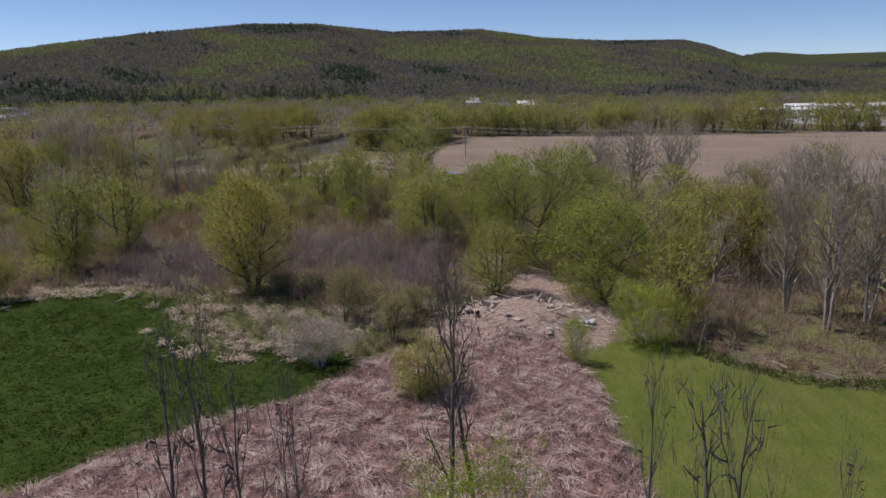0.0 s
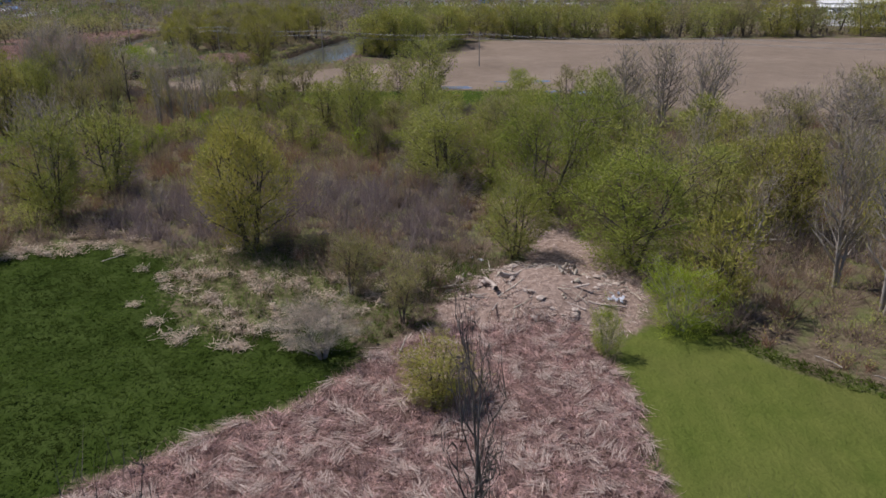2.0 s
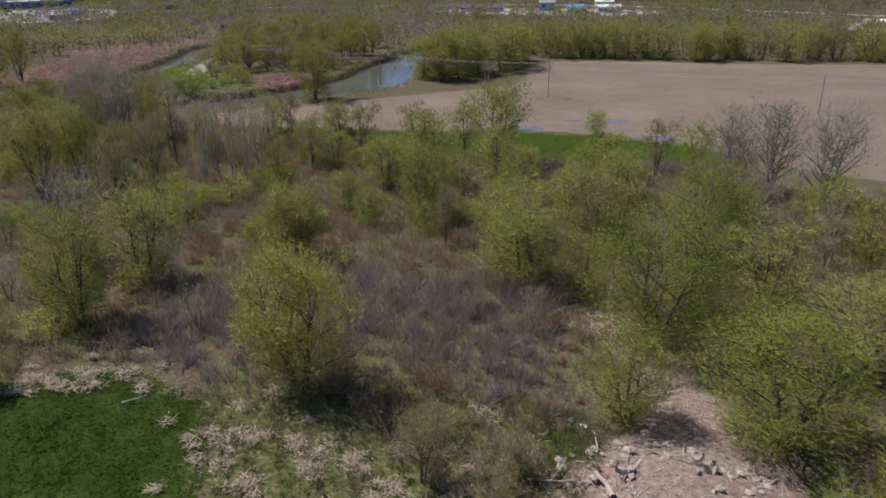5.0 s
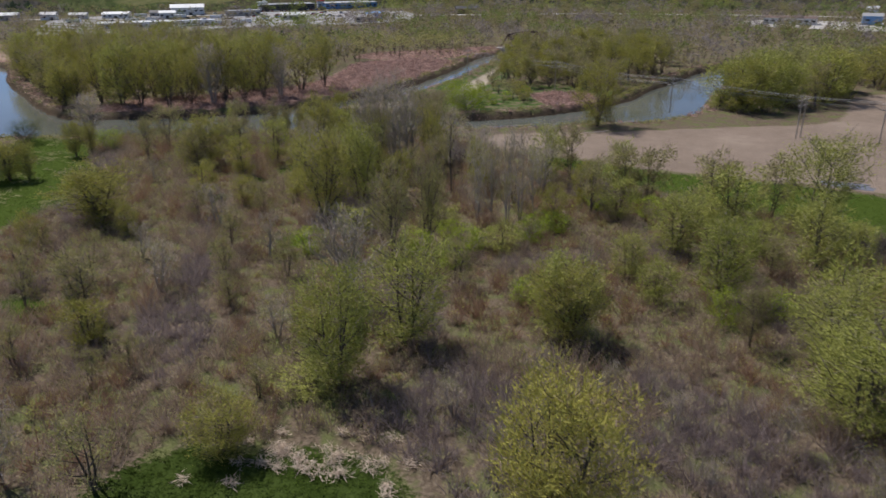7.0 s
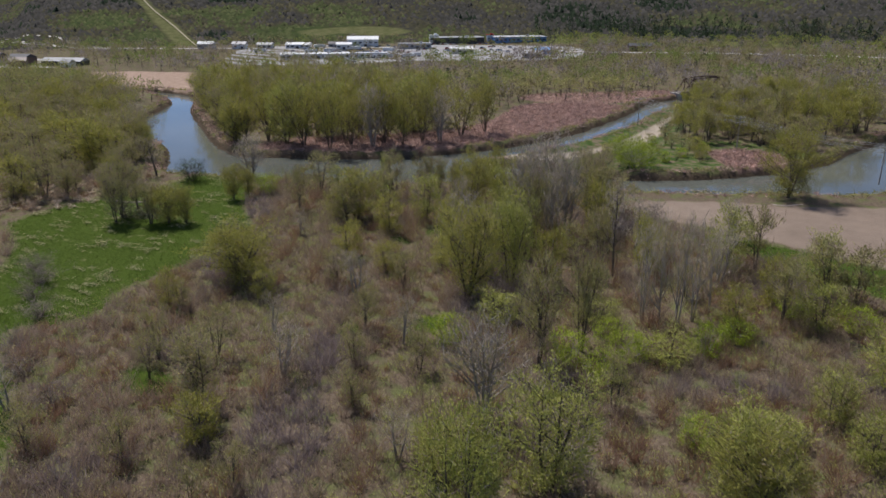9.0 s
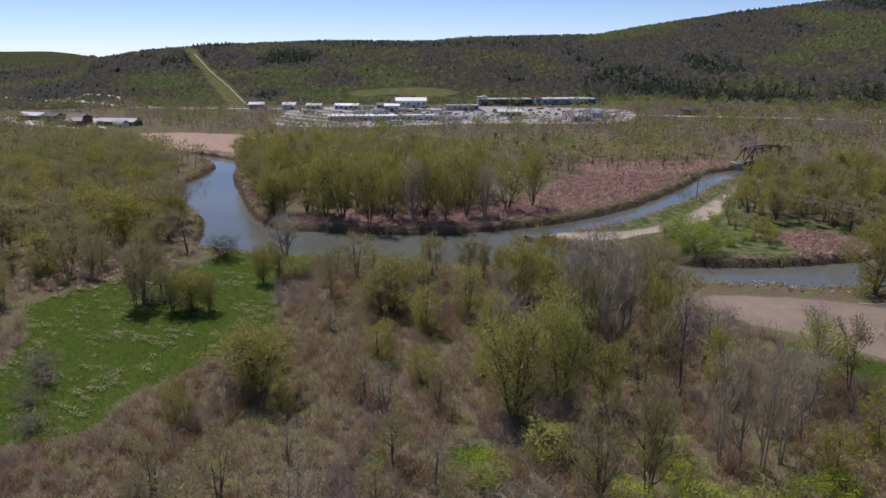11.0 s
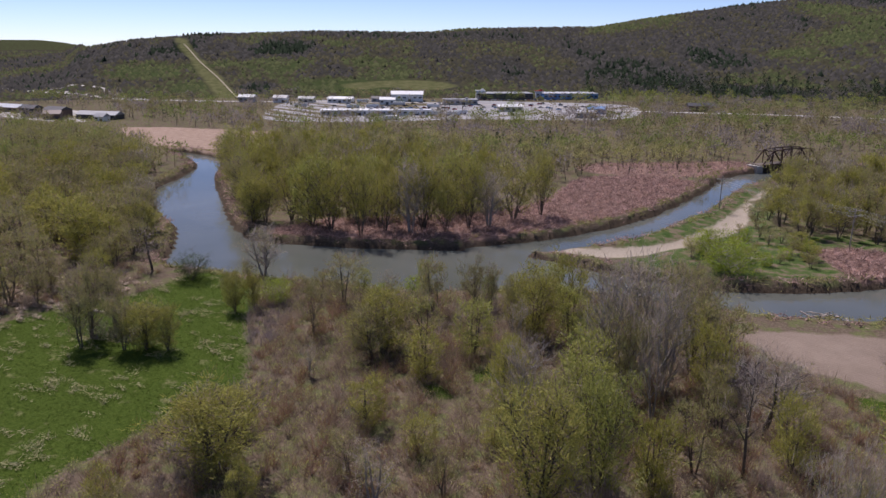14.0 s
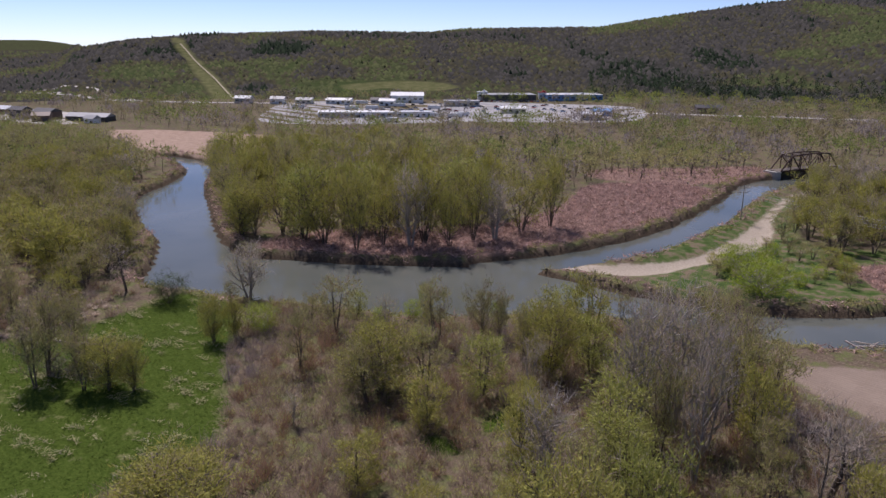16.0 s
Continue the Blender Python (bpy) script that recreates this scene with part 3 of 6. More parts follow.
def tree_frame(rng, stems, height, spread, limbs, twigs, low, lean, gnarl=0.12, thick=1.0, steps=4, fine=True):
    """The wood of a tree: stems, limbs and twigs, and the places where leaves may sit."""
    stem_segs, limb_segs, seats = [], [], []
    for s in range(stems):
        az = rng.uniform(0, 6.283)
        out = lean * rng.uniform(0.5, 1.2)
        way = np.array([np.cos(az) * out, np.sin(az) * out, 1.0])
        foot = np.array([np.cos(az), np.sin(az), 0]) * (0.02 * height if stems > 1 else 0)
        h = height * rng.uniform(0.8, 1.0)
        segs, pts, _ = limb_path(rng, foot - np.array([0, 0, 0.3]), way, h * 0.97, height * 0.02 * thick / stems**0.35, 7, 0.10, gnarl * 0.5, 0.12)
        stem_segs += segs
        spots = [foot] + pts
        for k in range(limbs):
            t = low + (0.97 - low) * (k + rng.uniform(0, 1)) / limbs
            i = min(int(t * 7), 6)
            p = spots[i] + (spots[i + 1] - spots[i]) * (t * 7 - i)
            a = az + k * 2.4 + rng.uniform(-0.6, 0.6)
            rise = rng.uniform(0.35, 0.95) + 0.5 * t
            reach = spread * height * (0.35 + 0.95 * math.sin(math.pi * (0.22 + 0.70 * t))) * rng.uniform(0.5, 1.05)
            lsegs, lpts, ld = limb_path(rng, p, (np.cos(a), np.sin(a), rise), reach, height * 0.0075 * thick * (1.25 - t), steps, 0.07, gnarl, 0.3)
            limb_segs += lsegs
            seats += lpts[1:] if steps > 2 else [lpts[0] * 0.5 + lpts[1] * 0.5, lpts[1], lpts[1] * 0.75 + lpts[0] * 0.25]
            for j in range(twigs):
                q = lpts[int(rng.integers(0, steps))]
                b = a + rng.uniform(-1.4, 1.4)
                tsegs, tpts, _ = limb_path(rng, q, (np.cos(b), np.sin(b), rng.uniform(0.1, 1.0)), reach * rng.uniform(0.3, 0.6), height * 0.003 * thick, 2, 0.1, gnarl, 0.4)
                limb_segs += tsegs if fine else []
                seats += tpts
    return stem_segs, limb_segs, np.array(seats)


KINDS = {
    # stems, spread, limbs, twigs, lowest limb, lean, leaves, leaf length, twig slivers, sliver length, droop, materials, label
    "willow": (4, 0.34, 8, 3, 0.12, 0.24, 5400, 0.25, 420, 1.0, 0.25, ("bark_dark", "leaf_yellow", "twig_brown"), "yellow-green willow in young leaf with several dark stems"),
    "golden": (4, 0.34, 8, 3, 0.12, 0.24, 5800, 0.27, 300, 1.0, 0.25, ("bark_dark", "leaf_gold", "twig_brown"), "yellow willow in fresh leaf above dark stems"),
    "lime": (3, 0.36, 9, 3, 0.10, 0.22, 5200, 0.26, 220, 1.0, 0.2, ("bark_dark", "leaf_lime", "twig_grey"), "light green willow in fresh spring leaf"),
    "green": (2, 0.44, 13, 4, 0.08, 0.24, 7600, 0.28, 100, 1.0, 0.1, ("bark_dark", "leaf_green", "twig_grey"), "round green tree in full young leaf"),
    "olive": (3, 0.32, 9, 3, 0.18, 0.20, 2500, 0.24, 800, 1.0, 0.1, ("bark_dark", "leaf_olive", "twig_brown"), "olive-brown tree just coming into bud"),
    "bare": (4, 0.30, 11, 4, 0.20, 0.16, 700, 0.2, 950, 1.15, 0.0, ("bark_grey", "leaf_olive", "twig_grey"), "bare grey tree with fine upright twigs"),
    "snag": (1, 0.26, 10, 3, 0.30, 0.06, 0, 0.3, 420, 0.9, 0.0, ("bark_dark", "leaf_olive", "twig_grey"), "tall dead trunk with a few bare limbs"),
    "tall_willow": (6, 0.42, 6, 3, 0.16, 0.34, 3800, 0.27, 420, 1.0, 0.2, ("bark_dark", "leaf_yellow", "twig_brown"), "tall yellow-green willow with dark bare lower stems"),
    "dead": (1, 0.26, 9, 3, 0.30, 0.10, 0, 0.3, 190, 0.75, 0.0, ("bark_dead", "leaf_olive", "bark_dead"), "tall dead tree with bare broken grey limbs"),
    "bush": (6, 0.50, 7, 3, 0.06, 0.55, 5600, 0.36, 60, 0.8, 0.1, ("bark_grey", "leaf_bright", "twig_grey"), "dense round bush in bright green leaf"),
    "dark_bush": (6, 0.50, 7, 3, 0.06, 0.55, 6000, 0.29, 60, 0.8, 0.1, ("bark_dark", "leaf_deep", "twig_grey"), "dense round bush in dark green leaf"),
    "thorn": (6, 0.50, 7, 3, 0.06, 0.55, 3000, 0.30, 1600, 1.0, 0.1, ("bark_grey", "blossom", "twig_grey"), "pale grey thorn bush with dry blossom"),
    "scrub": (8, 0.50, 6, 3, 0.05, 0.6, 300, 0.2, 1300, 0.9, 0.0, ("bark_dark", "leaf_olive", "twig_mauve"), "low dark bare shrub with a rounded top"),
}
NAMES = {"golden": "willow_tree", "willow": "willow_tree", "tall_willow": "willow_tree", "lime": "willow_tree", "green": "leafy_tree", "olive": "budding_tree", "bare": "bare_tree", "snag": "dead_tree", "dead": "dead_tree", "bush": "bush", "dark_bush": "bush", "thorn": "thorn_bush", "scrub": "shrub"}
tree_made = {}
tree_count = [0]


def tree_meshes(kind, variant, detail=1.0):
    stems, spread, limbs, twigs, low, lean, leaves, leaf, slivers, sliver, droop, mats, label = KINDS[kind]
    rng = np.random.default_rng(sum(map(ord, kind)) * 17 + variant * 101)
    height = 10.0
    if detail < 0.7:
        stems, limbs, twigs = min(stems, 3), max(5, int(limbs * 0.7)), 1
    stem_segs, limb_segs, seats = tree_frame(rng, stems, height, spread, limbs, twigs, low, lean, *((0.30, 1.4) if kind == "dead" else (0.15, 1.15) if kind == "snag" else (0.10, 1.5) if kind == "bare" else (0.12, 1.15)), steps=2 if detail < 0.7 else 4, fine=detail > 0.7)
    V1, F1, S1 = joined((0, tubes(stem_segs, 6 if detail > 0.7 else 4)), (0, tubes(limb_segs, 3)))
    groups = []
    if leaves:
        n, size = int(leaves * detail), leaf * 0.84 / detail ** (0.48 if detail > 1 else 0.36)
        if kind in ("willow", "golden", "lime", "green", "bush", "dark_bush"):
            a, q = rng.uniform(0, 6.283, 26), rng.uniform(0.2, 1.0, 26)
            wide = np.percentile(np.hypot(seats[:, 0], seats[:, 1]), 85)
            skirt = np.c_[np.cos(a) * q * wide * 0.8, np.sin(a) * q * wide * 0.8, rng.uniform(0.4, 3.2, 26)]
            seats = np.concatenate([seats, np.repeat(skirt, 3 if kind in ("green", "bush") else 2, 0)])
        tufts = seats[rng.choice(len(seats), min(len(seats), 34 + 14 * stems), replace=False)]
        off = rng.normal(size=(n, 3)) * [0.42, 0.42, 0.34]
        c = tufts[rng.integers(0, len(tufts), n)] + off
        out = off / (np.linalg.norm(off, axis=1, keepdims=True) + 1e-6)
        loose = rng.random(n) < 0.25
        c[loose] = seats[rng.integers(0, len(seats), int(loose.sum()))] + rng.normal(size=(int(loose.sum()), 3)) * 0.5
        share = {"green": 0.50, "bush": 0.55, "dark_bush": 0.6, "lime": 0.40, "willow": 0.30, "golden": 0.40}.get(kind, 0)
        if share:
            # the outer leaves close into a lumpy crown
            reach, top = np.percentile(np.hypot(seats[:, 0], seats[:, 1]), 88), np.percentile(seats[:, 2], 98)
            foot = {"green": 0.6, "bush": 0.2, "dark_bush": 0.1, "lime": 1.6, "willow": 2.2, "golden": 1.6}[kind]
            m = int(n * share)
            d = rng.normal(size=(m, 3))
            d /= np.linalg.norm(d, axis=1, keepdims=True)
            lumps = rng.normal(size=(20, 3))
            lumps /= np.linalg.norm(lumps, axis=1, keepdims=True)
            near = d @ lumps.T
            swell = (0.62 + 0.20 * rng.random(20))[near.argmax(1)] + 0.42 * np.clip((near.max(1) - 0.80) / 0.2, 0, 1) ** 0.7
            towards = lumps[near.argmax(1)]
            swell *= rng.uniform(0.78, 1.06, m)
            c[:m] = np.c_[d[:, 0] * reach * swell, d[:, 1] * reach * swell, (top + foot) / 2 + d[:, 2] * (top - foot) / 2 * swell]
            out[:m] = d * 0.5 + (d - towards * 0.75) * 1.3
            mixed_up = rng.permutation(n)
            c, out = c[mixed_up], out[mixed_up]
        c[:, 2] = np.maximum(c[:, 2], 0.3 + 0.5 * rng.random(n))
        feathery = int(n * {"willow": 0.62, "golden": 0.5, "tall_willow": 0.7, "lime": 0.5, "olive": 0.7, "green": 0.22, "bush": 0.12, "bare": 0.7}.get(kind, 0))
        if feathery:
            groups.append((0, shoots(rng, c[:feathery] - [0, 0, 0.25], out[:feathery], size * 3.0, size * 0.44, 0.35 if kind in ("green", "bush", "lime") else 0.8)))
            c, out = c[feathery:], out[feathery:]
        groups.append((0, cards(rng, c, size * 0.9, size * 0.5, droop=droop, outward=out * 0.8)))
    if slivers:
        n = int(slivers * detail)
        c = seats[rng.integers(0, len(seats), n)] + rng.normal(size=(n, 3)) * [0.40, 0.40, 0.40]
        c[:, 2] = np.maximum(c[:, 2], 0.7)
        groups.append((1, shoots(rng, c, rng.normal(size=(n, 3)) * 0.5, sliver, 0.048 / detail**0.5, 0.8)))
    V, F, S = joined(*groups)
    # brought to ten metres of height and ten of width, stems upright
    tall = 10.0 / np.percentile(V[:, 2], 94 if kind in ("bare", "olive") else 97)
    across = 10.0 / (2 * np.percentile(np.hypot(V[:, 0], V[:, 1]), 94))
    scale = np.array([across, across, tall])
    trunk = mesh_of(kind + "_trunk", V1 * scale, F1)
    trunk.materials.append(M[mats[0]])
    crown = mesh_of(kind + "_crown", V * scale, F, S)
    crown.materials.append(M[mats[1]])
    crown.materials.append(M[mats[2]])
    return trunk, crown


def plant(kind, x, y, height, width, variant=None, detail=1.0, label="", group=""):
    """Set one tree of a kind upright at a place, with its height and the width of its crown."""
    tree_count[0] += 1
    k = tree_count[0]
    variant = k * 7 % 5 if variant is None else variant
    z = float(floor_height(np.array([[x, y]], float))[0][0])
    m = pose(x, y, z - 0.05, 0, 0, (k * 137.5) % 360) @ Matrix.Diagonal((width / 10, width / 10, height / 10, 1))
    key = (kind, variant, detail)
    if key not in tree_made:
        root = new(NAMES[kind])
        for name, me in zip(("trunk", "crown"), tree_meshes(*key)):
            new(name, me).parent = root
        root.empty_display_size = 0.3
        tree_made[key] = root
        root.matrix_basis = m
        ob = root
    else:
        root = tree_made[key]
        ob = copy_thing(root, m @ Matrix.Diagonal((*[1 / s for s in root.scale], 1)))
    return tagged(ob, label or KINDS[kind][-1], {"bush": "bush", "dark_bush": "bush", "thorn": "bush", "scrub": "shrub", "snag": "dead tree", "dead": "dead tree"}.get(kind, "tree"), group or "trees of the river flats")


def scatter(rng, loop, step, jitter=0.45):
    """Places about step metres apart inside an outline, off every water."""
    lo, hi = loop.min(0), loop.max(0)
    x, y = np.meshgrid(np.arange(lo[0], hi[0], step), np.arange(lo[1], hi[1], step))
    p = np.c_[x.ravel(), y.ravel()]
    p[:, 0] += (np.floor(p[:, 1] / step) % 2) * step / 2
    p += rng.uniform(-jitter, jitter, p.shape) * step
    p = p[distance_to(p, loop) < 0]
    return p[np.minimum(distance_to(p, RIVER), distance_to(p, BROOK)) > 1.5]


def outside(p, *loops, margin=0.0):
    for loop in loops:
        p = p[distance_to(p, loop) > margin]
    return p



# ---------------------------------------------------------------- single trees of the flats: kind, x, y, height, crown width
FLATS_TREES = [("golden", -35, 99, 16.5, 12.6), ("green", 5, 116, 17.5, 19), ("green", 15, 97, 14.5, 16.5), ("lime", -12, 130, 12.2, 14), ("lime", -49, 136, 12.1, 10.9),
               ("lime", -69, 110, 15.5, 10.2), ("lime", -67, 123, 14.3, 11.1), ("willow", -48, 134, 11.5, 10.4), ("lime", -43, 174, 11.2, 9.8), ("lime", -31.7, 156.6, 13.5, 9.6), ("olive", -25.6, 144.7, 8.7, 5.5), ("lime", -47, 159.4, 7.7, 6.3),
               ("green", 14.4, 142.5, 16.8, 10.8), ("green", 20, 143.7, 12.2, 7.5), ("lime", 4.6, 167.3, 9.5, 9.2), ("lime", -5.4, 162.2, 9.4, 7), ("lime", -22, 197, 18.5, 14),
               ("lime", -16, 146, 10.2, 11.9), ("willow", -72, 93, 7, 8), ("olive", -85, 146, 16.4, 8), ("olive", -83, 155, 16, 6.3), ("willow", -111, 160, 17.2, 11.3),
               ("lime", -108, 169, 17, 8.9), ("olive", -162, 174, 10, 11), ("willow", -91, 273, 19, 16.5), ("willow", -157, 140, 7.4, 9)]
FLATS_BARE = [("bare", -81, 171, 17.3, 5.7), ("bare", -78, 172, 18.7, 5.6), ("bare", -76, 174, 18.9, 5.1), ("bare", -75, 178, 17.7, 5.8), ("bare", -74, 183, 15, 6),
              ("snag", -96, 187, 19.5, 7), ("bare", -125, 195, 20, 10.3), ("bare", -123, 203, 22, 13), ("bare", -116, 200, 19.6, 9), ("bare", 26, 177, 17.1, 10.9),
              ("bare", 34, 180, 17.9, 12.6), ("bare", 41, 171, 18.1, 12.1), ("bare", 61, 171, 10.3, 9.7), ("bare", 63, 152, 14, 16), ("bare", 37, 91, 18, 7),
              ("bare", 39, 84, 20, 8), ("bare", 45, 87, 20, 8), ("bare", 52, 82, 19, 8)]
RIVERSIDE = [("olive", -205, 135, 13, 8), ("olive", -198.9, 140.9, 10.5, 6.8), ("scrub", -208, 139, 4, 9), ("scrub", -202, 143, 3.5, 8), ("olive", -246, 141, 8, 7), ("olive", -238, 136, 9, 7),
             ("olive", -112, 105, 11.1, 8.4), ("willow", -148, 134, 12, 14), ("bare", -82, 129, 15, 10.9), ("willow", -163, 177, 13, 11.8), ("olive", -209, 138, 15, 9.3),
             ("olive", -212, 144, 12.1, 7.2), ("willow", -196, 144, 9.3, 9.3), ("willow", -193, 147, 9.3, 5.4), ("snag", -246, 166, 11.8, 9),
             ("bare", -223, 186, 12.4, 11.4), ("willow", -203, 167, 9.5, 6), ("willow", -202, 171, 8.4, 4.2), ("olive", -152, 202, 12, 4.2), ("lime", -180, 203, 10.1, 3.6),
             ("olive", -167, 206, 11.6, 6.4), ("olive", -165, 210, 9.8, 4.7)]
BANK_TREES = [("bare", -131.4, 208, 17.6, 8.1), ("olive", -129.4, 229.3, 13.8, 7.6), ("olive", -122.2, 227.2, 14, 8.5),
              ("bare", -113, 191.4, 18.6, 6.8), ("olive", -117.5, 189.6, 16.8, 5.9), ("bare", -97.7, 204.5, 11, 8.3), ("bare", -86, 224, 9.1, 7.5),
              ("willow", -148, 204, 15, 10.5), ("snag", -155, 229, 10.3, 7.5), ("snag", -122, 221, 6.7, 3.7), ("olive", -135, 238, 12.1, 12.6), ("bare", -126, 176, 12.9, 9.7),
              ("lime", -119, 182, 12, 9.8), ("snag", -99, 201, 13.5, 12.4), ("olive", -118, 213, 16, 10.9), ("willow", 36, 108, 13.5, 12.2), ("lime", 27, 111, 11.9, 12.2),
              ("willow", -7, 65, 5.4, 6.8), ("lime", 0, 98, 10, 8.9), ("olive", -12, 79, 6.5, 5.2), ("olive", -19, 86, 7.3, 6.2)]
BUSHES = [("dark_bush", -231, 170, 6.6, 9.7), ("bush", -202, 177, 5.5, 8), ("bush", 16.9, 78.9, 7.0, 8.6), ("bush", 8.6, 73.5, 5.2, 3.2), ("thorn", -18.5, 71, 5.4, 10),
          ("bush", -141, 279, 8.5, 17), ("bush", -1, 33.5, 10.8, 7), ("bush", 2, 231, 6.4, 6.6), ("bush", -152, 292, 7.5, 12), ("bush", -175, 198, 3.2, 6), ("bush", -163, 222, 3, 7)]
BELT_SHRUBS = [(-13, 85, 5.2, 5), (-18, 92, 4, 5), (-25, 98, 3, 5), (-10, 88, 4, 4), (-31, 99, 2.5, 4.5)]
BUSH_LABELS = ["dark green round bush on the river bank", "green bush among saplings near the river bank", "bright yellow-green bush at the edge of the mown lawn",
               "small upright green shrub beside the brown reeds", "pale grey thorn bush at the edge of the green meadow", "wide olive-green bush on the grassy river point",
               "tall green shrub at the foot of dead trees", "small round green bush alone in the ploughed field", "green bush beside the sandy track",
               "low green bush on the near river bank", "low green bush on the near river bank"]
ISLAND_ROW = [(-273, 216, 20, 15), (-266, 219, 21, 15), (-256, 221, 21, 14), (-248, 224, 23, 14), (-238, 229, 22, 14), (-233, 233, 23, 14), (-228, 240, 23, 13), (-229, 247, 22, 14),
              (-223, 252, 22, 14), (-219, 257, 23, 13), (-216, 264, 23, 13), (-219, 280, 22, 14), (-218, 294, 21, 14)]
for row in (FLATS_TREES, FLATS_BARE, RIVERSIDE, BANK_TREES):
    for kind, x, y, height, width in row:
        plant(kind, x, y, height, width, detail=round((1.7 if math.hypot(x, y - 60) < 90 else 1.0) * max(1.0, width / 10) ** 1.2 * (0.6 if kind == "bare" and width < 7 else 1.0), 1))
for (kind, x, y, height, width), words in zip(BUSHES, BUSH_LABELS):
    plant(kind, x, y, height, width, label=words, group="bushes", detail=3.0 if y < 100 else 1.2)
for x, y, height, width in BELT_SHRUBS:
    plant("olive", x, y, height, width, detail=1.0, label="olive-green budding shrub among straw tussocks", group="shrubs of the straw belt")
for k, (x, y, height, width) in enumerate(ISLAND_ROW):
    plant(("tall_willow", "tall_willow", "lime" if k < 6 else "bare", "tall_willow")[k % 4], x - 1.3 * (k * 3 % 4), y + 1.7 * (k * 3 % 4), height * (0.78 + 0.075 * (k * 7 % 5)), width * (0.85 + 0.1 * (k * 5 % 4)), detail=0.8, label="tall bare grey tree on the brown island bank" if k > 5 and k % 4 == 2 else "tall yellow-green willow on the brown island bank", group="trees on the island")

# trees that lean over the water on the island's flank and on the west bank: x, y, height, width
for k, (x, y, height, width) in enumerate(((-276, 213, 15, 12), (-285, 217, 17, 13), (-298, 222, 18, 14), (-312, 229, 17, 13), (-327, 236, 18, 14), (-343, 243, 17, 14), (-360, 250, 16, 14), (-378, 258, 16, 13), (-395, 268, 15, 13))):
    plant(("willow", "tall_willow", "olive")[k % 3], x, y, height, width, detail=0.8, label="tall leafy willow leaning over the island bank", group="trees on the island")
for k, (x, y, height, width) in enumerate(((-264, 168, 10, 9), (-274, 175, 12, 10), (-288, 182, 13, 11), (-303, 187, 14, 11), (-320, 191, 14, 12), (-338, 198, 14, 12), (-356, 204, 14, 12), (-374, 214, 13, 12))):
    plant(("olive", "willow", "olive", "bare")[k % 4], x, y, height, width, detail=0.8, label="olive willow on the edge of the west bank", group="trees of the west bank")

R = np.random.default_rng(5)


def grove(loop, step, mix, low, high, ratio=0.75, detail=0.5, clear=(), margin=0.0, group="", space=0.0):
    """Trees of several kinds about step metres apart inside an outline."""
    names, shares = zip(*mix)
    for x, y in outside(scatter(R, loop, step), *clear, margin=margin):
        if space and min(math.hypot(x - q[1], y - q[2]) for row in (FLATS_TREES, FLATS_BARE, RIVERSIDE, BANK_TREES) for q in row) < space:
            continue
        kind = str(R.choice(names, p=np.array(shares) / sum(shares)))
        h = float(R.uniform(low, high))
        plant(kind, float(x), float(y), h, h * ratio * float(R.uniform(0.8, 1.2)), detail=detail, group=group)


ISLAND_WOOD = smooth_loop([(-400, 275), (-330, 242), (-290, 226), (-265, 228), (-245, 240), (-236, 256), (-232, 272), (-240, 300), (-290, 315), (-350, 315)])
WEST_WOOD = smooth_loop([(-258, 158), (-272, 174), (-300, 187), (-325, 191), (-365, 206), (-400, 230), (-460, 250), (-560, 230), (-480, 130), (-360, 80), (-300, 100), (-255, 130)])
EAST_WOOD = smooth_loop([(-150, 350), (-168, 375), (-168, 425), (-130, 450), (-105, 435), (-104, 375), (-110, 350), (-135, 350)])
FIELD_WOOD = smooth_loop([(-62, 318), (-40, 322), (-28, 345), (-20, 388), (60, 392), (150, 400), (240, 402), (250, 425), (100, 428), (0, 425), (-50, 430), (-64, 380)])
FLATS = smooth_loop([(-3, 108), (-20, 100), (-45, 103), (-62, 106), (-85, 96), (-120, 88), (-150, 100), (-158, 125), (-168, 148), (-180, 165), (-200, 185), (-180, 202),
                     (-160, 225), (-135, 236), (-112, 226), (-90, 222), (-50, 218), (0, 218), (25, 205), (40, 170), (30, 130), (18, 108)])
EAST_BRUSH = smooth_loop([(19, 92), (20, 82), (25, 75.5), (31, 71.5), (40, 68.5), (62, 63), (110, 90), (120, 180), (60, 185), (40, 160), (30, 120)])
SOUTH_WEST = smooth_loop([(-80, 90), (-72, 80), (-90, 50), (-160, 40), (-180, 80), (-158, 92), (-120, 88)])
RUST_HOLLOW = smooth_loop([(-65, 134), (-68, 144), (-58, 158), (-46, 160), (-42, 146), (-50, 141), (-58, 132)])
GREY_HOLLOW = smooth_loop([(-64, 104), (-45, 104), (-25, 103), (-8, 110), (-10, 122), (-30, 130), (-52, 126)])
grove(ISLAND_WOOD, 12.5, [("tall_willow", 6), ("lime", 2), ("olive", 2), ("bare", 1)], 16, 22, 0.8, 0.45, group="trees on the island")
WEST_EDGE = smooth_loop([(-258, 158), (-272, 174), (-300, 187), (-325, 191), (-365, 206), (-400, 228), (-425, 205), (-380, 150), (-320, 100), (-255, 130)])
grove(WEST_EDGE, 10.8, [("willow", 3), ("olive", 6)], 11, 16, 0.95, 0.45, group="trees of the west bank")
POINT_WOOD = smooth_loop([(-162, 340), (-150, 330), (-128, 333), (-112, 342), (-107, 356), (-146, 352), (-160, 366)])
POINT_BRUSH = smooth_loop([(-166, 300), (-158, 284), (-146, 282), (-134, 290), (-126, 304), (-140, 322), (-156, 326)])
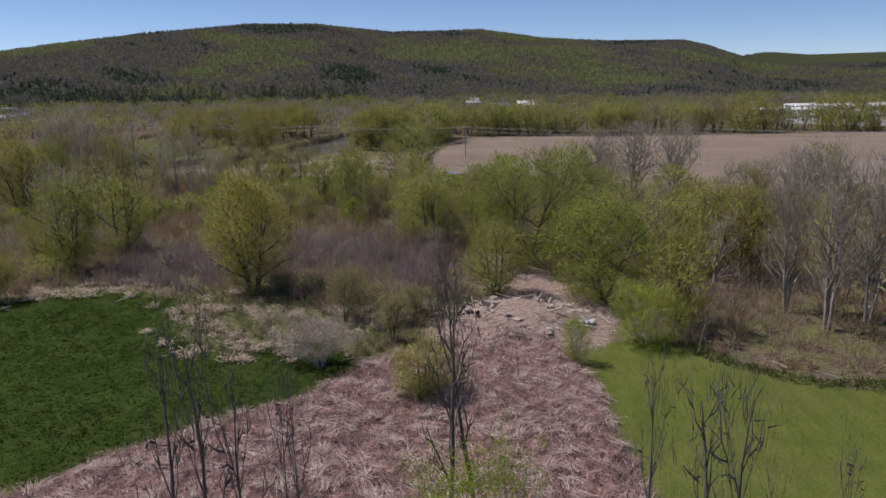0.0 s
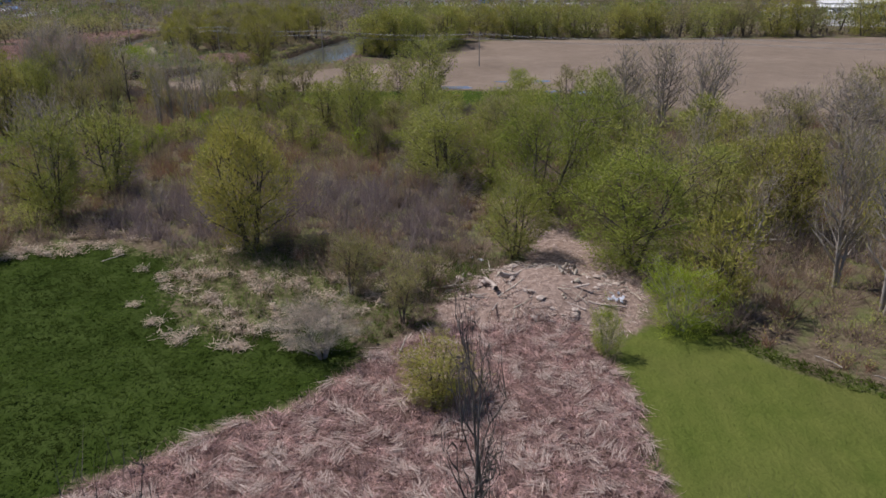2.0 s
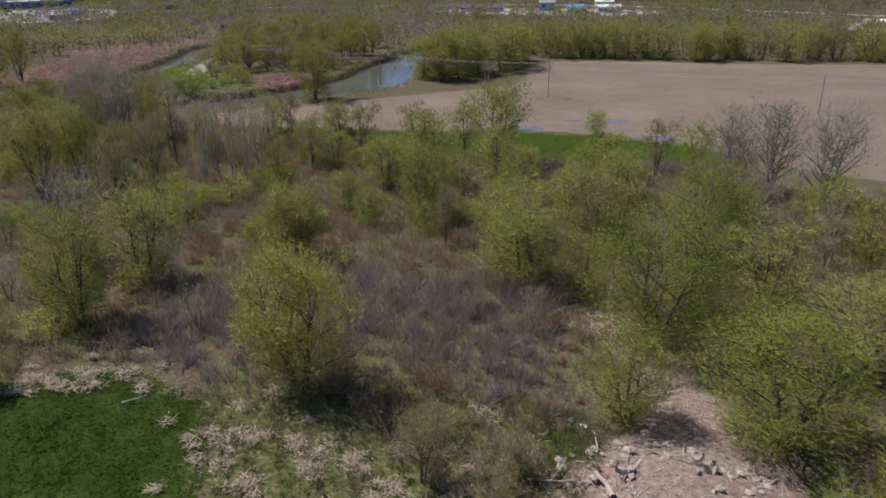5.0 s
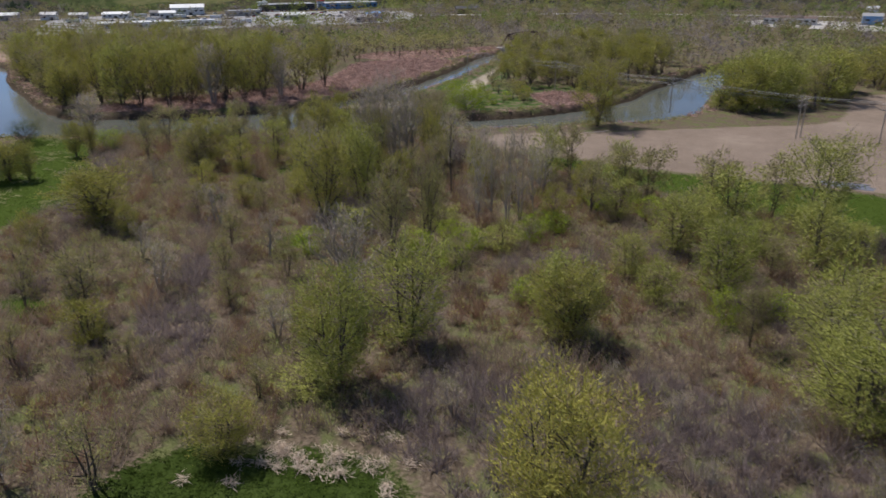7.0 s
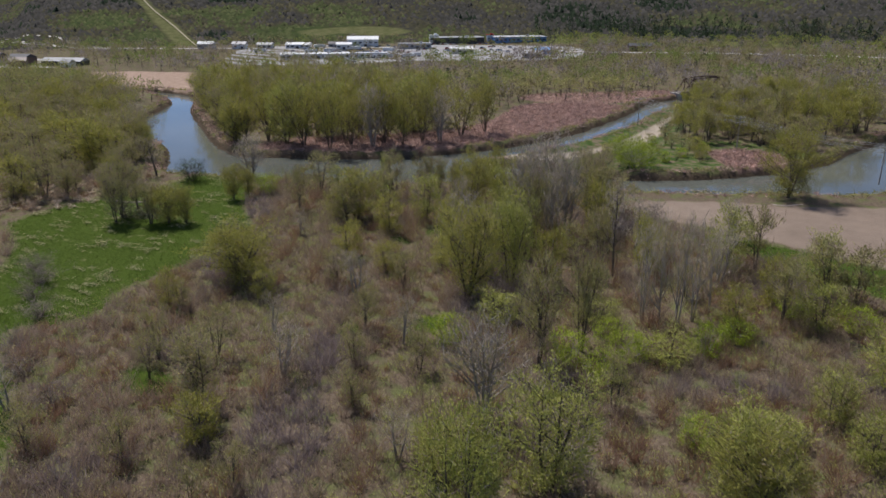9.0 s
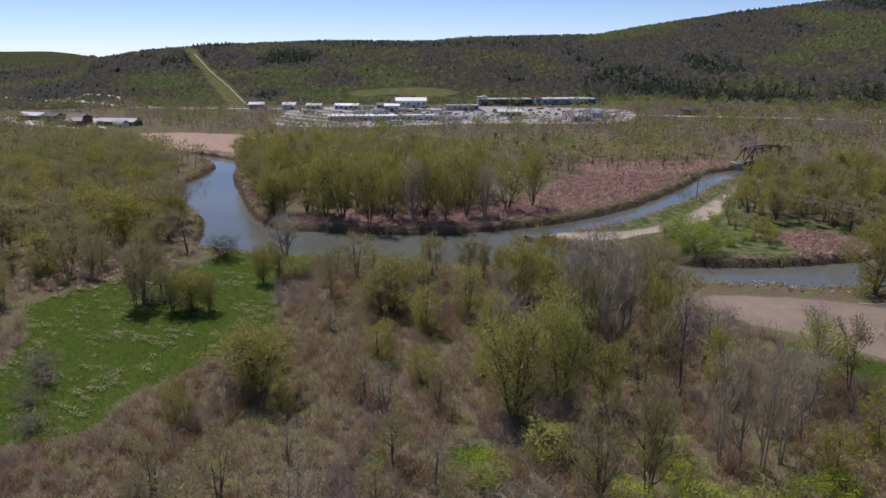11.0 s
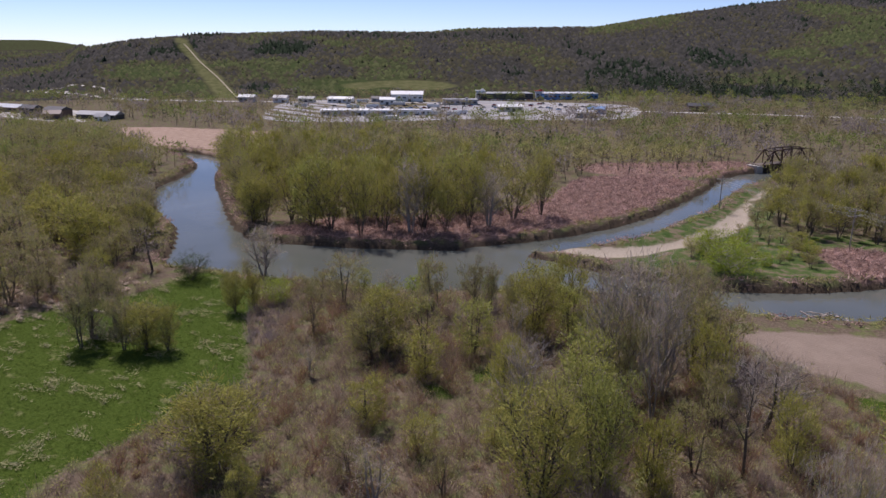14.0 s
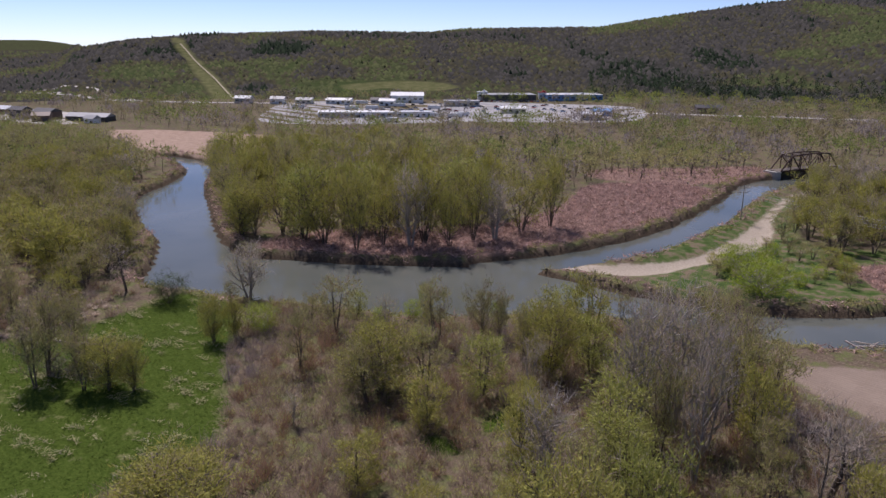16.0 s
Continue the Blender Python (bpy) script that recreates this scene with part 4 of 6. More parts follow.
grove(POINT_BRUSH, 7.5, [("olive", 4), ("bush", 2), ("willow", 1)], 2.2, 5.5, 1.25, 0.45, group="shrubs on the river point")
grove(POINT_WOOD, 8.5, [("tall_willow", 3), ("olive", 4)], 9, 14, 0.9, 0.45, group="trees behind the sandy track")
grove(EAST_WOOD, 11, [("tall_willow", 4), ("olive", 3), ("bare", 1)], 13, 18, 0.85, 0.4, group="trees behind the sandy track")
FIELD_EDGE = smooth_loop([(-62, 318), (-40, 322), (-28, 345), (-20, 388), (60, 391), (150, 399), (240, 401), (240, 408), (60, 403), (-28, 400), (-40, 360), (-60, 335)])
grove(FIELD_EDGE, 10, [("willow", 3), ("olive", 2), ("lime", 4)], 14, 19, 0.9, 0.5, group="trees along the ploughed field")
FLATS_GREEN = smooth_loop([(-3, 110), (-12, 122), (-60, 128), (-62, 165), (-58, 216), (0, 216), (25, 205), (40, 170), (30, 130), (18, 108)])
FLATS_WEST = smooth_loop([(-66, 112), (-85, 98), (-120, 90), (-150, 102), (-158, 125), (-168, 148), (-176, 160), (-120, 163), (-66, 163)])
FLATS_NORTH = smooth_loop([(-178, 164), (-198, 184), (-180, 201), (-160, 224), (-135, 235), (-112, 225), (-90, 221), (-62, 218), (-64, 167), (-120, 167)])
NEAR_BANK = smooth_loop([(-224, 178), (-212, 187), (-198, 199), (-182, 209), (-174, 220), (-163, 235), (-146, 242), (-140, 236), (-155, 228), (-166, 214), (-178, 202), (-196, 190), (-210, 180), (-222, 172)])
grove(FLATS_GREEN, 12, [("lime", 5), ("green", 1), ("olive", 3), ("bare", 1)], 6.5, 12.5, 0.9, 0.6, space=7, clear=(GREY_HOLLOW, GREEN_STRIP, RUST_HOLLOW))
grove(FLATS_WEST, 13, [("willow", 1), ("olive", 4), ("bare", 3)], 4.5, 8.5, 0.85, 0.6, space=7, clear=(GREY_HOLLOW,))
grove(FLATS_NORTH, 11.5, [("willow", 3), ("olive", 4), ("lime", 3), ("bare", 1)], 6.5, 14, 0.75, 0.6, space=5.5, clear=(GREEN_STRIP, NEAR_BANK))
grove(NEAR_BANK, 6.5, [("olive", 3), ("bush", 2), ("lime", 2), ("bare", 1)], 2.5, 6.5, 0.95, 0.6, space=3.5, group="saplings of the near river bank")
grove(EAST_BRUSH, 12, [("olive", 5), ("bare", 2), ("willow", 1)], 8, 13, 0.8, 0.6, space=6)
WEST_BRUSH = smooth_loop([(-258, 160), (-242, 166), (-236, 145), (-230, 116), (-205, 104), (-215, 80), (-290, 85), (-275, 110), (-262, 130)])
grove(WEST_BRUSH, 11, [("olive", 4), ("willow", 3), ("bare", 1)], 7, 13, 0.85, 0.45, clear=(WEST_EDGE,), space=6, group="trees of the west bank")
grove(SOUTH_WEST, 14, [("olive", 3), ("bare", 3), ("willow", 1)], 6, 10, 0.9, 0.5, space=6)

for x, y in scatter(R, GREY_HOLLOW, 10.5):
    plant("bare", float(x), float(y), float(R.uniform(4.0, 7.0)), float(R.uniform(3.5, 6.0)), detail=0.6, label="thin bare grey sapling in the thicket", group="bare saplings")
for x, y, height, width in ((-186, 110, 3.2, 9), (-178, 107, 3.6, 10), (-170, 104, 3.0, 8), (-160, 101, 3.4, 9), (-140, 92, 3.5, 8), (-128, 92, 3.8, 9), (-146, 84, 3.4, 9)):
    plant("scrub", x, y, height, width, label="low bare brown-grey shrub standing in the green meadow", group="low grey shrubs")

# dead trees under the start of the flight: x, y, height, width
for x, y, height, width in ((-2.7, 40.6, 20.8, 6.5), (-1.2, 41.9, 21.6, 6), (-14.0, 26.3, 20.5, 4.5), (-12.7, 27.2, 21, 4), (-11.5, 27.8, 18.5, 3.6), (-8.9, 28.3, 18, 2.6), (-8.1, 28.9, 19.3, 3),
                            (6.5, 29.3, 18.6, 3.4), (9.2, 29.6, 17.8, 4.5), (10.2, 29.2, 18, 4.5), (14.6, 27.3, 16, 2.5)):
    plant("dead", x, y, height, width * 0.9, detail=1.5, group="dead trees in the reeds")


# ---------------------------------------------------------------- thickets, reeds and grass: what nobody could count


def stuff(name, V, F, mats, label, category, slots=None):
    me = mesh_of(name, V, F, slots)
    for m in mats:
        me.materials.append(M[m])
    return tagged(new(name, me), label, category, kind="stuff")


def shrub_cards(rng, p, height, per, width, lean=0.55):
    """Fans of thin upright twigs on the given plan points."""
    z = floor_height(p)[0]
    n = len(p) * per
    at = np.repeat(np.c_[p, z], per, 0)
    h = np.repeat(height, per) * rng.uniform(0.55, 1.1, n)
    way = rng.normal(size=(n, 3)) * [lean, lean, 0.15] + [0, 0, 1.0]
    way /= np.linalg.norm(way, axis=1, keepdims=True)
    root = at + rng.normal(size=(n, 3)) * [0.5, 0.5, 0]
    side = np.cross(way, rng.normal(size=(n, 3)))
    side /= np.linalg.norm(side, axis=1, keepdims=True)
    w = width * rng.uniform(0.6, 1.4, n)[:, None]
    tip = root + way * h[:, None]
    V = np.stack([root + side * w * 0.5, root - side * w * 0.5, tip], 1).reshape(-1, 3)
    return V, np.arange(3 * n).reshape(n, 3)


def leaf_cards(rng, p, height, per, size):
    z = floor_height(p)[0]
    n = len(p) * per
    at = np.repeat(np.c_[p, z], per, 0)
    h = np.repeat(height, per)
    d = rng.normal(size=(n, 3))
    d /= np.linalg.norm(d, axis=1, keepdims=True)
    at += d * (h * 0.5 * rng.uniform(0.4, 1.05, n))[:, None] * [1.0, 1.0, 0.8]
    at[:, 2] += h * 0.45
    at[:, 2] = np.maximum(at[:, 2], np.repeat(z, per) + 0.1)
    return cards(rng, at, size, size * 0.65)


BRUSH = np.random.default_rng(11)
WIDE_FLATS = smooth_loop([(-2, 106), (-12, 101), (-46, 99), (-62, 102), (-80, 90), (-120, 78), (-170, 78), (-200, 100), (-226, 130), (-232, 168), (-206, 190), (-180, 205),
                          (-160, 228), (-135, 238), (-112, 230), (-90, 224), (-50, 220), (0, 220), (25, 207), (42, 172), (32, 130), (18, 106)])
brush_zones = [(WIDE_FLATS, 1.95), (EAST_BRUSH, 2.3), (SOUTH_WEST, 2.1), (WEST_BRUSH, 2.8), (smooth_loop([(-26, 90), (-10, 84), (-5, 92), (-5, 104), (-26, 104)]), 2.6)]
spots = np.concatenate([scatter(BRUSH, loop, step, 0.6) for loop, step in brush_zones])
spots = outside(spots, BARE_PATH, FIELD, REED, LAWN, margin=0.4)
spots = outside(spots, *CLEARINGS, margin=-0.3)
spots = outside(spots, MEADOW, MEADOW_WEST, MEADOW_SOUTH, GREEN_STRIP, margin=0.8)
sort = 0.20 + 0.16 * (spots[:, 0] < -120) - 0.12 * ((spots[:, 0] < -66) & (spots[:, 1] < 112)) + 0.05 * ((spots[:, 0] > 17) & (spots[:, 1] < 100)) - 0.8 * (distance_to(spots, GREY_HOLLOW) < 0) + wobble(spots[:, 0], spots[:, 1], 46.0, 0.7) + 0.5 * wobble(spots[:, 0], spots[:, 1], 19.0, 2.2) + BRUSH.normal(size=len(spots)) * 0.16
sort = np.where(distance_to(spots, RUST_HOLLOW) < 0, 0.27 + BRUSH.normal(size=len(spots)) * 0.12, sort)
tall = BRUSH.uniform(1.6, 4.2, len(spots)) * (1 + 0.25 * (distance_to(spots, GREY_HOLLOW) < 0)) * (1 + 0.3 * wobble(spots[:, 0], spots[:, 1], 31.0))
clump = wobble(spots[:, 0], spots[:, 1], 11.0, 1.5) + 0.5 * wobble(spots[:, 0], spots[:, 1], 5.5, 0.3)
tall *= np.clip(1 + 0.6 * clump, 0.4, 1.75)
full = clump > -0.8
spots, tall, sort = spots[full], tall[full], sort[full]
for name, low, high, twig, leaf, label in (
        ("grey_thicket", -9, -0.35, "twig_mauve", "leaf_olive", "dense thicket of bare grey-purple stems"),
        ("brown_thicket", -0.35, 0.15, "twig_brown", "leaf_olive", "dense thicket of bare brown stems with first buds"),
        ("rust_thicket", 0.15, 0.40, "twig_rust", "leaf_yellow", "rust-brown shrubs with yellowish buds"),
        ("green_thicket", 0.40, 9, "twig_brown", "leaf_lime", "low shrubs in fresh green leaf")):
    here = (sort > low) & (sort <= high)
    p, h = spots[here], tall[here]
    leafy = {"grey_thicket": 8, "brown_thicket": 34, "rust_thicket": 38, "green_thicket": 52}[name]
    V, F, S = joined((0, shrub_cards(BRUSH, p, h, 44 if name != "green_thicket" else 18, 0.075)), (1, leaf_cards(BRUSH, p, h, leafy, 0.175)))
    stuff(name, V, F, (twig, leaf), label, "thicket", S)

# low growth under the woods by the river
under = np.concatenate([scatter(BRUSH, loop, 5.2, 0.6) for loop in (ISLAND_WOOD, WEST_WOOD, EAST_WOOD, FIELD_WOOD)])
h = BRUSH.uniform(1.5, 3.5, len(under))
V, F, S = joined((0, shrub_cards(BRUSH, under, h, 18, 0.15)), (1, leaf_cards(BRUSH, under, h, 16, 0.55)))
stuff("undergrowth", V, F, ("twig_brown", "leaf_olive"), "brown undergrowth with budding leaves under the river woods", "undergrowth", S)


def blades(rng, p, z, length, width, flat):
    """Bent dry stems lying and standing every way."""
    n = len(p)
    d = rng.normal(size=(n, 3))
    d[:, 2] = np.abs(d[:, 2]) * (1 - flat) + 0.12
    d /= np.linalg.norm(d, axis=1, keepdims=True)
    o = np.cross(d, rng.normal(size=(n, 3)) * 0.55 + [0, 0, 1.0])
    o /= np.linalg.norm(o, axis=1, keepdims=True) + 1e-9
    l = (length * rng.uniform(0.5, 1.4, n))[:, None]
    w = (width * rng.uniform(0.6, 1.5, n))[:, None] / 2
    root = np.c_[p, z + rng.uniform(0, 0.35, n)]
    tip = root + d * l
    tip[:, 2] -= (l[:, 0] * 0.2)
    tip[:, 2] = np.maximum(tip[:, 2], z + 0.03)
    V = np.stack([root + o * w, root - o * w, tip], 1).reshape(-1, 3)
    return V, np.arange(3 * n).reshape(n, 3)


def combed(rng, p, size):
    """Move plan points towards clump centres so that stems lie in drifts."""
    return p + size * np.c_[wobble(p[:, 0], p[:, 1], 3.1, 1.0), wobble(p[:, 1], p[:, 0], 2.7, 4.0)] + rng.normal(size=p.shape) * 0.15


reeds = combed(BRUSH, outside(scatter(BRUSH, REED, 0.165, 0.7), BARE_PATH, margin=-1.0), 0.5)
V, F, S = joined((0, blades(BRUSH, reeds, floor_height(reeds)[0], 1.35, 0.065, 0.75)))
stuff("dry_reeds", V, F, ("reed_stem",), "matted bed of dry pinkish-brown reeds, trampled flat", "reeds")
tufts = combed(BRUSH, scatter(BRUSH, REED, 0.75, 0.7), 1.0)
V, F = blades(BRUSH, np.repeat(tufts, 4, 0) + BRUSH.normal(size=(len(tufts) * 4, 2)) * 0.12, np.repeat(floor_height(tufts)[0], 4), 1.3, 0.07, 0.05)
stuff("standing_reeds", V, F, ("reed_red",), "tufts of dry red-brown reeds still standing", "reeds")
island = combed(BRUSH, np.concatenate([scatter(BRUSH, ISLAND_REED, 0.85, 0.7), scatter(BRUSH, POINT_REED, 0.8, 0.7), scatter(BRUSH, FAR_REED, 1.5, 0.7)]), 0.8)
V, F = blades(BRUSH, np.repeat(island, 3, 0) + BRUSH.normal(size=(len(island) * 3, 2)) * 0.3, np.repeat(floor_height(island)[0], 3), 1.8, 0.2, 0.25)
stuff("island_reeds", V, F, ("reed_red",), "tall red-brown reed bed on the river island", "reeds")

grass = combed(BRUSH, scatter(BRUSH, MEADOW, 0.56, 0.7), 0.4)
V, F = blades(BRUSH, np.repeat(grass, 5, 0) + BRUSH.normal(size=(len(grass) * 5, 2)) * 0.3, np.repeat(floor_height(grass)[0], 5) - 0.1, 0.55, 0.10, 0.75)
stuff("meadow_grass", V, F, ("grass_blade",), "lush dark green meadow grass in tufts", "grass")
grass = combed(BRUSH, np.concatenate([scatter(BRUSH, GREEN_STRIP, 1.0, 0.7), scatter(BRUSH, MEADOW_WEST, 0.9, 0.7), scatter(BRUSH, MEADOW_SOUTH, 0.9, 0.7), *[scatter(BRUSH, loop, 0.9, 0.7) for loop in CLEARINGS]]), 0.5)
V, F = blades(BRUSH, np.repeat(grass, 4, 0) + BRUSH.normal(size=(len(grass) * 4, 2)) * 0.4, np.repeat(floor_height(grass)[0], 4) - 0.06, 0.45, 0.10, 0.35)
stuff("riverside_grass", V, F, ("grass_light",), "green riverside meadow grass in tufts", "grass")

# pale tussocks of last year's grass
BELT_2 = smooth_loop([(-70, 92), (-58, 96), (-50, 99), (-48, 104), (-58, 104), (-70, 99)])
BELT_3 = smooth_loop([(-260, 150), (-246, 160), (-234, 158), (-228, 130), (-240, 118), (-255, 125)])
BELT_4 = smooth_loop([(-8, 124), (-1, 112), (4, 122), (-2, 134), (-12, 140)])
fringe = scatter(BRUSH, MEADOW, 1.5, 0.9)
reach = np.minimum(distance_to(fringe, BELT), distance_to(fringe, BELT_2))
fringe = fringe[(wobble(fringe[:, 0], fringe[:, 1], 6.5, 3.0) > 0.12 + 0.13 * reach)]
flecks = scatter(BRUSH, MEADOW_WEST, 1.7, 0.95)
flecks = flecks[wobble(flecks[:, 0], flecks[:, 1], 21.0, 2.0) + 0.6 * wobble(flecks[:, 0], flecks[:, 1], 6.0, 1.0) + BRUSH.normal(size=len(flecks)) * 0.25 > 0.42]
at = np.repeat(flecks, 20, 0) + BRUSH.normal(size=(len(flecks) * 20, 2)) @ np.array([[0.85, 0.25], [-0.15, 0.3]])
V, F = blades(BRUSH, at, floor_height(at)[0] + 0.2, 0.8, 0.12, 0.7)
stuff("pale_grass_tufts", V, F, ("straw_green",), "thin streaks of pale dry grass in the green riverside meadow", "dry grass")
front = scatter(BRUSH, BELT, 1.5, 0.9)
front = front[wobble(front[:, 0], front[:, 1], 8.0, 1.0) > 0.05 + 0.45 * (front[:, 1] > 91)]
tussocks = np.concatenate([front, fringe, scatter(BRUSH, BELT_2, 3.0, 0.9), scatter(BRUSH, BELT_3, 2.6, 0.8), scatter(BRUSH, BELT_4, 1.7, 0.8)])
big = BRUSH.uniform(0.3, 1.0, len(tussocks)) * np.where(tussocks[:, 0] < -150, 0.5, 1.0)
at = np.repeat(tussocks, 60, 0) + BRUSH.normal(size=(len(tussocks) * 60, 2)) * np.repeat(big, 60)[:, None] * [0.75, 0.5]
V, F = blades(BRUSH, at, floor_height(at)[0] + np.abs(BRUSH.normal(size=len(at))) * 0.25, 0.9, 0.08, 0.7)
stuff("straw_tussocks", V, F, ("straw",), "pale flattened straw tussocks of last year's grass", "dry grass")
weeds = outside(np.concatenate([scatter(BRUSH, BELT, 1.35, 0.8), scatter(BRUSH, BELT_4, 2.5, 0.8), scatter(BRUSH, smooth_loop([(-9, 84), (-4, 86), (-2, 97), (-8, 99), (-12, 90)]), 1.1, 0.8), scatter(BRUSH, smooth_loop([(-15, 74), (-11, 76), (-8, 81), (-12, 83), (-17, 78)]), 1.1, 0.8)]), REED, margin=1.0)
h = BRUSH.uniform(0.5, 1.3, len(weeds)) + np.where(weeds[:, 1] > 91, 0.9, 0) * BRUSH.random(len(weeds))
V, F, S = joined((0, leaf_cards(BRUSH, weeds, h, 34, 0.18)), (1, shrub_cards(BRUSH, weeds, h * 1.6, 14, 0.05)))
stuff("weeds", V, F, ("grass_light", "twig_brown"), "low green weeds and dry stalks among the tussocks", "weeds", S)


def bundles(rng, p, per, length, width, spread):
    """Sheaves of long stems pressed flat, each sheaf lying one way."""
    n = len(p) * per
    at = np.repeat(p, per, 0) + rng.normal(size=(n, 2)) * spread
    heading = np.repeat(rng.uniform(0, 6.283, len(p)), per) + rng.normal(size=n) * 0.22
    z = floor_height(at)[0] + rng.uniform(0.25, 0.6, n)
    l = length * rng.uniform(0.6, 1.3, n)
    d = np.c_[np.cos(heading) * l, np.sin(heading) * l, rng.normal(size=n) * 0.18]
    o = np.c_[-np.sin(heading), np.cos(heading), rng.normal(size=n) * 0.3] * width / 2
    root = np.c_[at, z]
    V = np.stack([root + o, root - o, root + d], 1).reshape(-1, 3)
    return V, np.arange(3 * n).reshape(n, 3)


sheaves = scatter(BRUSH, REED, 1.5, 0.9)
sheaves = sheaves[wobble(sheaves[:, 0], sheaves[:, 1], 9.0, 5.0) > -0.3]
V, F = bundles(BRUSH, sheaves, 22, 1.7, 0.06, 0.3)
stuff("flattened_reeds", V, F, ("reed_pale",), "pale sheaves of dry reeds pressed flat in drifts", "reeds")

# taller grass where the lawn meets the brush
VERGE = smooth_loop([(19, 83), (34, 78), (62, 74), (80, 62), (62, 58), (30, 66), (20, 74)])
verge = scatter(BRUSH, VERGE, 0.4, 0.8)
verge = verge[np.abs(distance_to(verge, LAWN) - 0.7) < 1.2 + 0.6 * wobble(verge[:, 0], verge[:, 1], 7.0)]
V, F = blades(BRUSH, np.repeat(verge, 5, 0) + BRUSH.normal(size=(len(verge) * 5, 2)) * 0.25, np.repeat(floor_height(verge)[0], 5), 0.7, 0.09, 0.4)
stuff("tall_grass", V, F, ("grass_light",), "tall green grass along the edge of the lawn", "grass")


# ---------------------------------------------------------------- woods too far to count
FAR = np.random.default_rng(23)


def far_trees(rng, at, height, radius, per, size, pointed=False):
    """Crowns of leaf clumps on the given places (x, y, z)."""
    n = len(at) * per
    c, h, r = np.repeat(at, per, 0), np.repeat(height, per), np.repeat(radius, per)
    d = rng.normal(size=(n, 3))
    d[:, 2] = np.where(d[:, 2] < -0.4, -d[:, 2], d[:, 2])
    d /= np.linalg.norm(d, axis=1, keepdims=True)
    if pointed:
        t = rng.uniform(0.08, 1.0, n)
        out = np.c_[d[:, 0] * r * (1 - t), d[:, 1] * r * (1 - t), h * t]
    else:
        k = rng.uniform(0.72, 1.05, n)
        out = np.c_[d[:, 0] * r * k, d[:, 1] * r * k, h * (0.52 + 0.48 * d[:, 2] * k)]
    half = n // 2
    pick = rng.permutation(n)
    a, b = pick[:half], pick[half:]
    return joined((0, cards(rng, (c + out)[a], size * 0.8, size * 0.6, outward=d[a] * 0.7 + [0, 0, 0.45])), (0, shoots(rng, (c + out)[b], d[b], size * 1.4, size * 0.5, 0.4)))[:2]


def far_caps(rng, at, height, radius, foot=-0.4):
    """Low closed crowns with an uneven outline, for woods far off."""
    n, k = len(at), 4
    a = np.arange(k)[None] * 6.2832 / k + rng.uniform(0, 6.283, n)[:, None] + rng.normal(size=(n, k)) * 0.25
    q = radius[:, None] * rng.uniform(0.7, 1.3, (n, k))
    ring = np.stack([np.cos(a) * q, np.sin(a) * q, height[:, None] * (foot + rng.normal(size=(n, k)) * 0.15)], -1)
    tip = np.stack([rng.normal(size=n) * radius * 0.2, rng.normal(size=n) * radius * 0.2, height], -1)[:, None]
    V = np.concatenate([ring, tip], 1) + at[:, None]
    i = np.arange(k)
    face = np.stack([i, (i + 1) % k, np.full(k, k)], 1)
    return V.reshape(-1, 3), (np.arange(n)[:, None, None] * (k + 1) + face[None]).reshape(-1, 3)


def far_stems(rng, at, height, count, radius):
    segs = []
    for (x, y, z), h in zip(at, height):
        for k in range(count):
            a = rng.uniform(0, 6.283)
            segs.append((np.array([x, y, z - 0.3]), np.array([x + math.cos(a) * h * 0.16, y + math.sin(a) * h * 0.16, z + h * 0.7]), radius, radius * 0.4))
    V, F = tubes(segs, 3)
    return V, np.concatenate([F[:, :3], F[:, [0, 2, 3]]])


# hill woods
n = 76000
bearing = FAR.uniform(-28, 81, n)
r = np.sqrt(FAR.uniform(925.0**2, 2000.0**2, n))
far_crest = np.interp(bearing, CRESTS[:, 0], CRESTS[:, 2])
keep = (r < np.minimum(far_crest, 1950) + 60)
bearing, r = bearing[keep], r[keep]
place = np.c_[-r * np.sin(np.radians(bearing)), r * np.cos(np.radians(bearing)), hill_height(bearing, r) - 1.0]
keep = (distance_to(place[:, :2], STRIP) > 5) & (distance_to(place[:, :2], PASTURE) > 8)
keep &= (distance_to(place[:, :2], LOW_MEADOW) > 5) | (FAR.random(len(place)) < 0.12)
place, bearing, r = place[keep], bearing[keep], r[keep]
kind = woods_kind(place[:, 0], place[:, 1]) + 0.12
kind += FAR.normal(size=len(place)) * 0.24 + 0.25 * np.clip((1050 - r) / 100, 0, 1)
for name, low, high, mat, label, pointed in (
        ("evergreen_woods", -9, -0.72, "hill_evergreen", "dark evergreen woods on the hillside", True),
        ("bare_woods", -0.72, 0.10, "hill_bare", "grey-brown bare woods on the hillside", False),
        ("budding_woods", 0.10, 0.50, "hill_bud", "olive-brown budding woods on the hillside", False),
        ("green_woods", 0.50, 9, "hill_green", "yellow-green woods in young leaf on the hillside", False)):
    if mat not in M:
        M[mat] = foliage(mat, *{"hill_bare": ((0.050, 0.049, 0.045), (0.092, 0.086, 0.078)), "hill_bud": ((0.058, 0.056, 0.036), (0.106, 0.098, 0.056)), "hill_green": ((0.054, 0.068, 0.030), (0.110, 0.124, 0.052))}[mat], 0.15, rough=1.0)
    p = place[(kind > low) & (kind <= high)]
    h = FAR.uniform(2.4, 5.4, len(p)) * (1.5 if pointed else 1.0)
    V, F = far_caps(FAR, p, h, FAR.uniform(4.4, 7.4, len(p)) * (0.85 if pointed else 1.0))
    stuff(name, V, F, (mat,), label, "woods").data.polygons.foreach_set("use_smooth", np.ones(len(F), bool))
